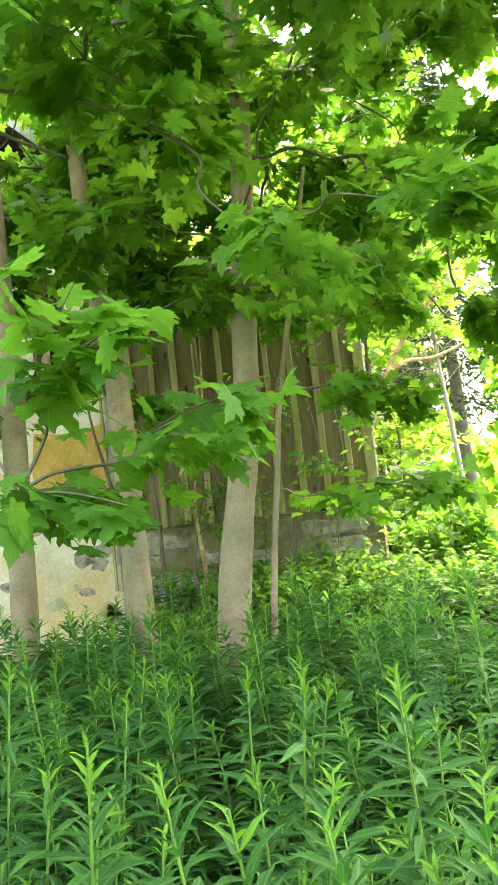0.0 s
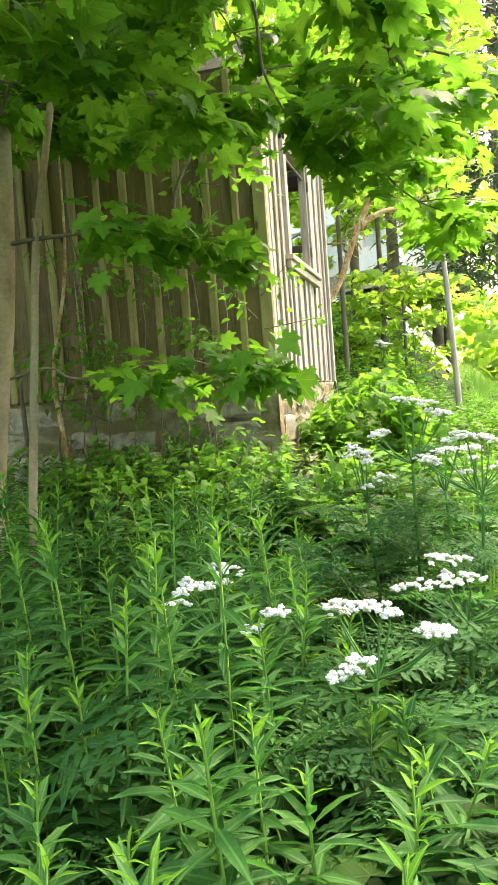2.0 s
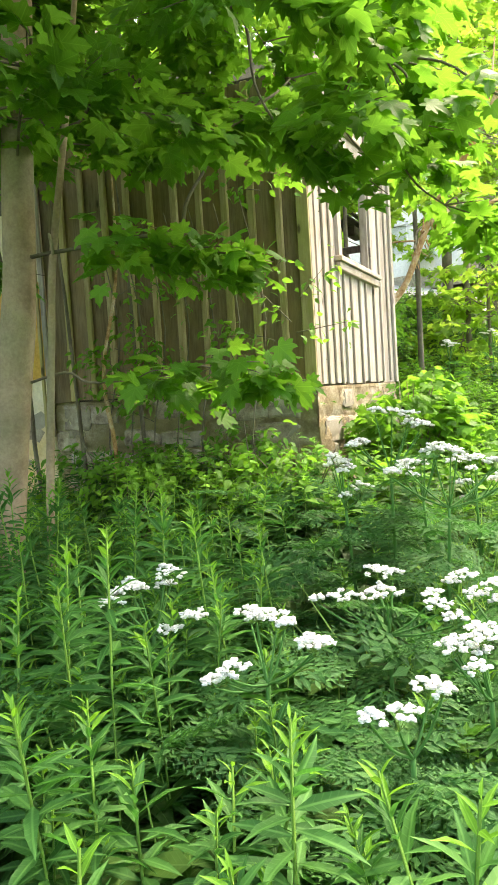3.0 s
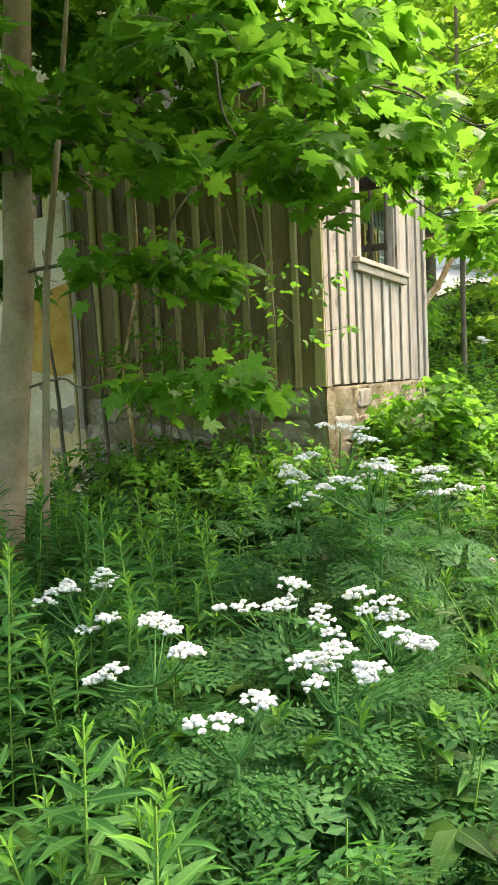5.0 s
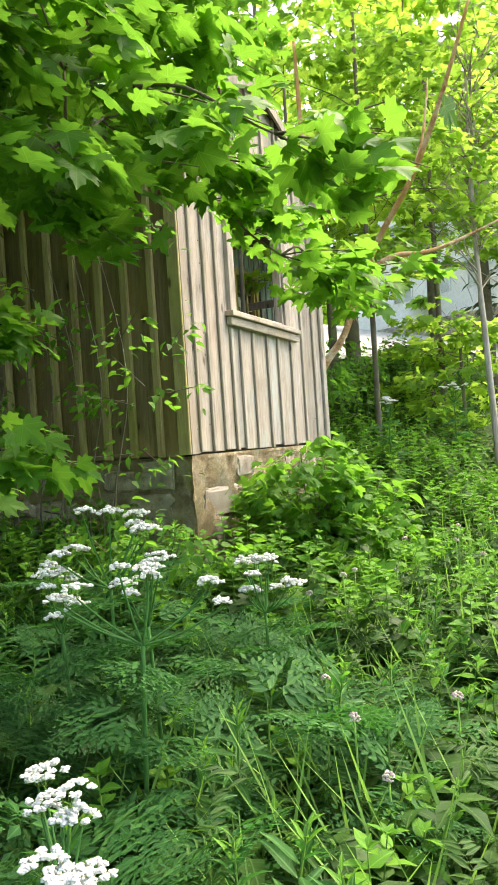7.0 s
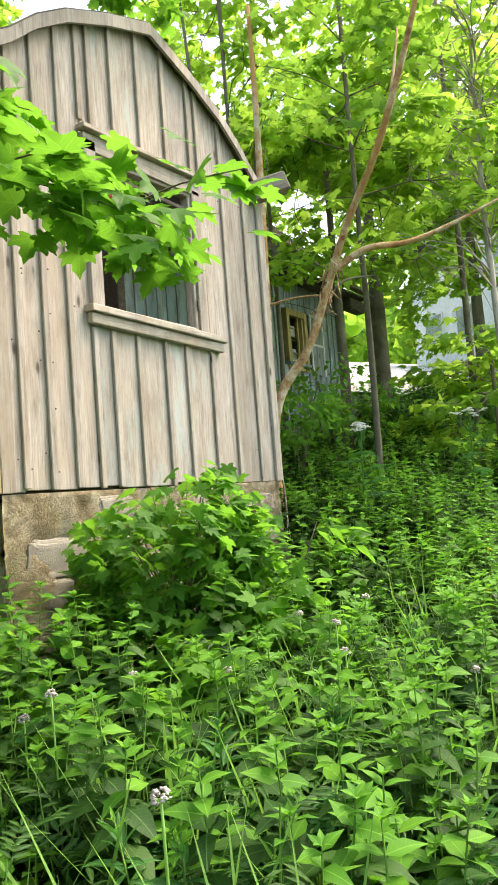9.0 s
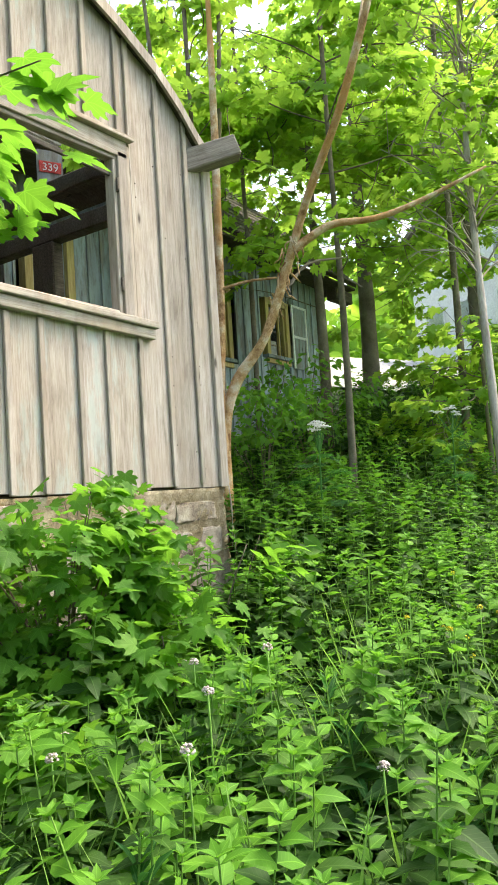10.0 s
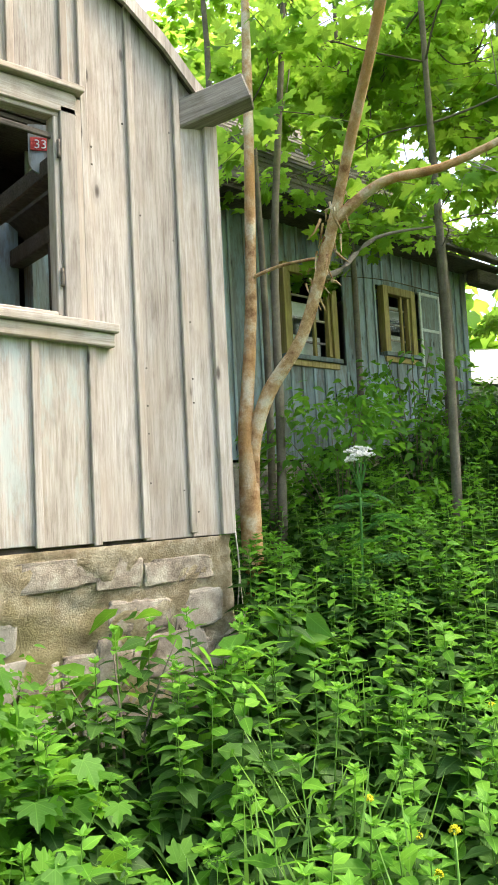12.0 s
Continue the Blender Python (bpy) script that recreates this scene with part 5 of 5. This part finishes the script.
shrub("raspberry_bush", 0.62, -.62, 1.6, .34, 100, .085, 71, "leafy raspberry bush against the gable wall", MAPLE)
shrub("raspberry_bush", 0.9, -1.0, 1.05, .35, 44, .085, 72, "raspberry bush with toothed leaves below the window", MAPLE)
shrub("wild_rose", 1.05, -.35, 1.25, .25, 26, .05, 70, "thin wild rose twigs with small leaves before boards")
shrub("maple_seedling", -0.25, -1.0, .95, .4, 30, .11, 73, "young maple shoots with lobed leaves", MAPLE)
shrub("elder_shoot", 2.3, -.4, 1.1, .22, 7, .15, 74, "young shoot with large drooping leaves")
shrub("elder_shoot", 1.62, -.7, 1.12, .3, 9, .17, 75, "low shoot with broad leaves by the foundation")
shrub("foundation_bush", -.65, -.1, 1.15, .5, 46, .085, 76, "small-leaved bush at the foundation corner")
shrub("foundation_bush", -.6, .8, 1.15, .5, 46, .08, 77, "dark small-leaved bush beside the foundation")
shrub("foundation_bush", -.55, .35, 1.2, .4, 44, .07, 80, "dark small-leaved bush beside the foundation")
shrub("foundation_bush", -.6, 1.6, 1.1, .5, 44, .08, 81, "dark small-leaved bush beside the foundation")
shrub("foundation_bush", -1.3, 1.0, .95, .5, 44, .075, 82, "low leafy bush in the shade before the boards")
shrub("rowan_shoot", 4.7, .9, 2.2, .6, 46, .1, 78, "rowan shoots with fine leaflets before boards")
shrub("rowan_shoot", 6.2, 1.2, 2.0, .8, 60, .1, 79, "leafy rowan shoots beneath yellow windows")

# individual tall stems that stand clear of the rest
proto = []
for k in range(5):
    lf, st, tp = tall_herb(.98 + .05 * k, 300 + k)
    t = empty("willowherb", (0, 0, -60 - k), "tall single green herb stem with pale tip", "plant", "tall stems")
    tagged(many("leaves", [(lf, np.eye(4)[None])], HERB, t), kind="stuff")
    many("stem", [(st, np.eye(4)[None])], STEM, t)
    tagged(many("tip", [(tp, np.eye(4)[None])], TIP, t), kind="stuff")
    proto.append(t)
pos = scatter(70, -6.2, -2.8, -1.1, 2.6, 91, lambda x, y: tall_zone(x, y) and clear_of_walk((x, y), .8))
rr = random.Random(17)
for k, p in enumerate(pos):
    if k < 5:
        proto[k].matrix_basis = pose(*p, 3, -4, rr.uniform(0, 360))
    else:
        copy_thing(proto[k % 5], pose(*p, rr.uniform(-5, 5), rr.uniform(-5, 5), rr.uniform(0, 360)))


proto = []
for k in range(4):
    lf, st, tp = nettle_herb(.72 + .05 * k, 400 + k)
    t = empty("nettle", (0, 0, -70 - k), "single bushy nettle-like plant with paired leaves", "plant", "nettle plants")
    tagged(many("leaves", [(lf, np.eye(4)[None])], NETTLE, t), kind="stuff")
    many("stem", [(st, np.eye(4)[None])], STEM, t)
    tagged(many("tip", [(tp, np.eye(4)[None])], TIP, t), kind="stuff")
    proto.append(t)
pos = scatter(110, 1.6, 4.4, -2.3, -.3, 92, nettle_zone)
for k, p in enumerate(pos):
    if k < 4:
        proto[k].matrix_basis = pose(*p, 3, -3, rr.uniform(0, 360))
    else:
        copy_thing(proto[k % 4], pose(*p, rr.uniform(-7, 7), rr.uniform(-7, 7), rr.uniform(0, 360)))


def umbel(parent, at, size, seed):
    """A flat-topped white head: clusters of tiny florets on short rays."""
    r = np.random.default_rng(seed)
    fl, rays = [], []
    for k in range(11):
        a = k * 2.4 + r.normal(0, .2)
        d = size * math.sqrt(k / 11) * 1.1
        c = np.array([d * math.cos(a), d * math.sin(a), -.25 * d * d / size + r.normal(0, .004)]) + at
        n = 26
        th, rd = r.uniform(0, 6.283, n), size * .21 * np.sqrt(r.uniform(0, 1, n))
        pos = np.c_[c[0] + rd * np.cos(th), c[1] + rd * np.sin(th), c[2] + r.normal(0, .002, n) - rd * rd * 5]
        fl.append(frames_of(pos, r.uniform(0, 6.28, n), r.normal(0, .25, n), r.normal(0, .25, n), r.uniform(.004, .006, n)))
        m = np.eye(4)
        d3 = c - (at - np.array([0, 0, size * 1.1]))
        m[:3, 0], m[:3, 1], m[:3, 2], m[:3, 3] = (.0016, 0, 0), (0, .0016, 0), d3, at - np.array([0, 0, size * 1.1])
        rays.append(m)
    ob = many("umbel", [(BUD, np.concatenate(fl))], PETAL, parent)
    many("rays", [(STALK, np.array(rays))], STEM, ob)
    return ob


def parsley(x, y, heads, seed):
    """A cow parsley plant; heads: the world places and sizes of its white umbels."""
    g = ground_z(x, y) - .03
    t = empty("cow_parsley", (x, y, g), "cow parsley with flat white flower umbels", "flower", "cow parsley")
    r = np.random.default_rng(seed)
    mid = np.mean([(hx - x, hy - y, hz - g) for hx, hy, hz, s in heads], axis=0)
    hub = np.array([mid[0] * .9, mid[1] * .9, .84 * mid[2]])
    bm = bmesh.new()
    tube_into(bm, [(0, 0, 0), tuple(hub * (.2, .2, .5)), tuple(hub)], [.009, .008, .006], 6)
    for k, (hx, hy, hz, s) in enumerate(heads):
        e = np.array([hx - x, hy - y, hz - g])
        tube_into(bm, [tuple(hub), tuple(hub * .5 + e * .5 + (0, 0, -.03)), tuple(e - (0, 0, s * 1.1))], [.004, .0034, .0026], 5)
        umbel(t, e, s, seed * 50 + k)
    part("stem", bm, FERNY, t)
    fr = frond(seed)
    n = 16
    yaw = np.arange(n) * 2.4 + r.normal(0, .3, n)
    tagged(many("leaves", [(fr, frames_of(np.linspace(.35, 1.0, n)[:, None] * hub, yaw, r.uniform(-.1, .5, n), r.normal(0, .25, n), r.uniform(.22, .34, n)))], FERNY, t), kind="stuff")


HEADS = [
    (-3.65, -.62, [(-3.70, -.55, -.66), (-3.62, -.58, -.64), (-3.50, -.65, -.62), (-3.72, -.85, -.68)]),
    (-3.78, -1.08, [(-3.70, -1.03, -.66), (-3.80, -1.15, -.64), (-3.90, -1.29, -.66), (-4.02, -1.12, -.70)]),
    (-3.50, -1.38, [(-3.50, -1.24, -.66), (-3.50, -1.38, -.64), (-3.53, -1.53, -.66), (-3.25, -1.29, -.64)]),
    (-3.80, -1.70, [(-3.85, -1.62, -.66), (-3.75, -1.68, -.65), (-3.80, -1.79, -.67)]),
    (-4.10, -1.58, [(-4.05, -1.60, -.68), (-4.16, -1.56, -.70)]),
    (-3.42, -1.70, [(-3.31, -1.57, -.63), (-3.35, -1.67, -.64), (-3.53, -1.76, -.67), (-3.56, -1.84, -.67)]),
    (-2.53, -1.18, [(-2.53, -1.19, -.15), (-2.48, -1.30, -.21), (-2.55, -1.05, -.27), (-2.45, -1.24, -.17)]),
    (-2.56, -1.02, [(-2.53, -.92, -.37), (-2.55, -1.05, -.46), (-2.60, -.97, -.35)]),
    (-2.50, -1.33, [(-2.53, -1.22, -.39), (-2.52, -1.37, -.30), (-2.45, -1.27, -.38)]),
    (-1.90, -1.45, [(-1.90, -1.36, -.42), (-1.86, -1.43, -.43), (-1.90, -1.57, -.51), (-1.90, -1.37, -.54)]),
    (3.25, -.52, [(3.24, -.50, .40), (3.30, -.56, .38), (3.20, -.60, .37), (3.32, -.48, .42)]),
    (5.57, -.77, [(5.57, -.77, .62), (5.65, -.9, .6), (5.45, -.7, .58), (5.7, -.75, .63)]),
    (-2.75, -1.42, [(-2.87, -1.32, -.33), (-2.70, -1.45, -.3), (-2.6, -1.6, -.36)]),
]
rs = random.Random(4)
for k, (x, y, heads) in enumerate(HEADS):
    hs = []
    for hx, hy, hz in heads:
        hs.append((hx, hy, hz, rs.uniform(.036, .046)))
        for j in range(rs.choice((1, 2, 2))):
            hs.append((hx + rs.uniform(-.07, .07), hy + rs.uniform(-.07, .07), hz - rs.uniform(-.02, .05), rs.uniform(.02, .034)))
    parsley(x, y, hs, 500 + k)


def small_flower(name, x, y, z, mat, size, label, group):
    g = ground_z(x, y) - .03
    t = empty(name, (x, y, g), label, "flower", group)
    r = np.random.default_rng(int(abs(x * 991 + y * 577)))
    n = 40
    th, ph = r.uniform(0, 6.283, n), np.arccos(r.uniform(-.3, 1, n))
    pos = np.c_[np.sin(ph) * np.cos(th), np.sin(ph) * np.sin(th), np.cos(ph)] * size + (0, 0, z - g)
    many("flower_head", [(BUD, frames_of(pos, th, r.normal(0, .5, n), r.normal(0, .5, n), np.full(n, size * .33)))], mat, t)
    tube("stem", [(0, 0, 0), (.01, 0, (z - g) * .5), (0, 0, z - g)], [.004, .0035, .003], STEM, t, 5, 0)


for k in range(16):
    x, y = rs.uniform(-2.6, .9), rs.uniform(-2.4, -1.1)
    if clear_of_walk((x, y), .5):
        small_flower("valerian", x, y, ground_z(x, y) + rs.uniform(.6, .85), CLOVER, .016, "small pale pink flower head on a thin stem", "pink flowers")
for k in range(18):
    x, y = rs.uniform(1.2, 2.6), rs.uniform(-2.6, -1.7)
    small_flower("buttercup", x, y, ground_z(x, y) + rs.uniform(.6, .8), BUTTERCUP, .012, "tiny bright yellow buttercup", "buttercups")
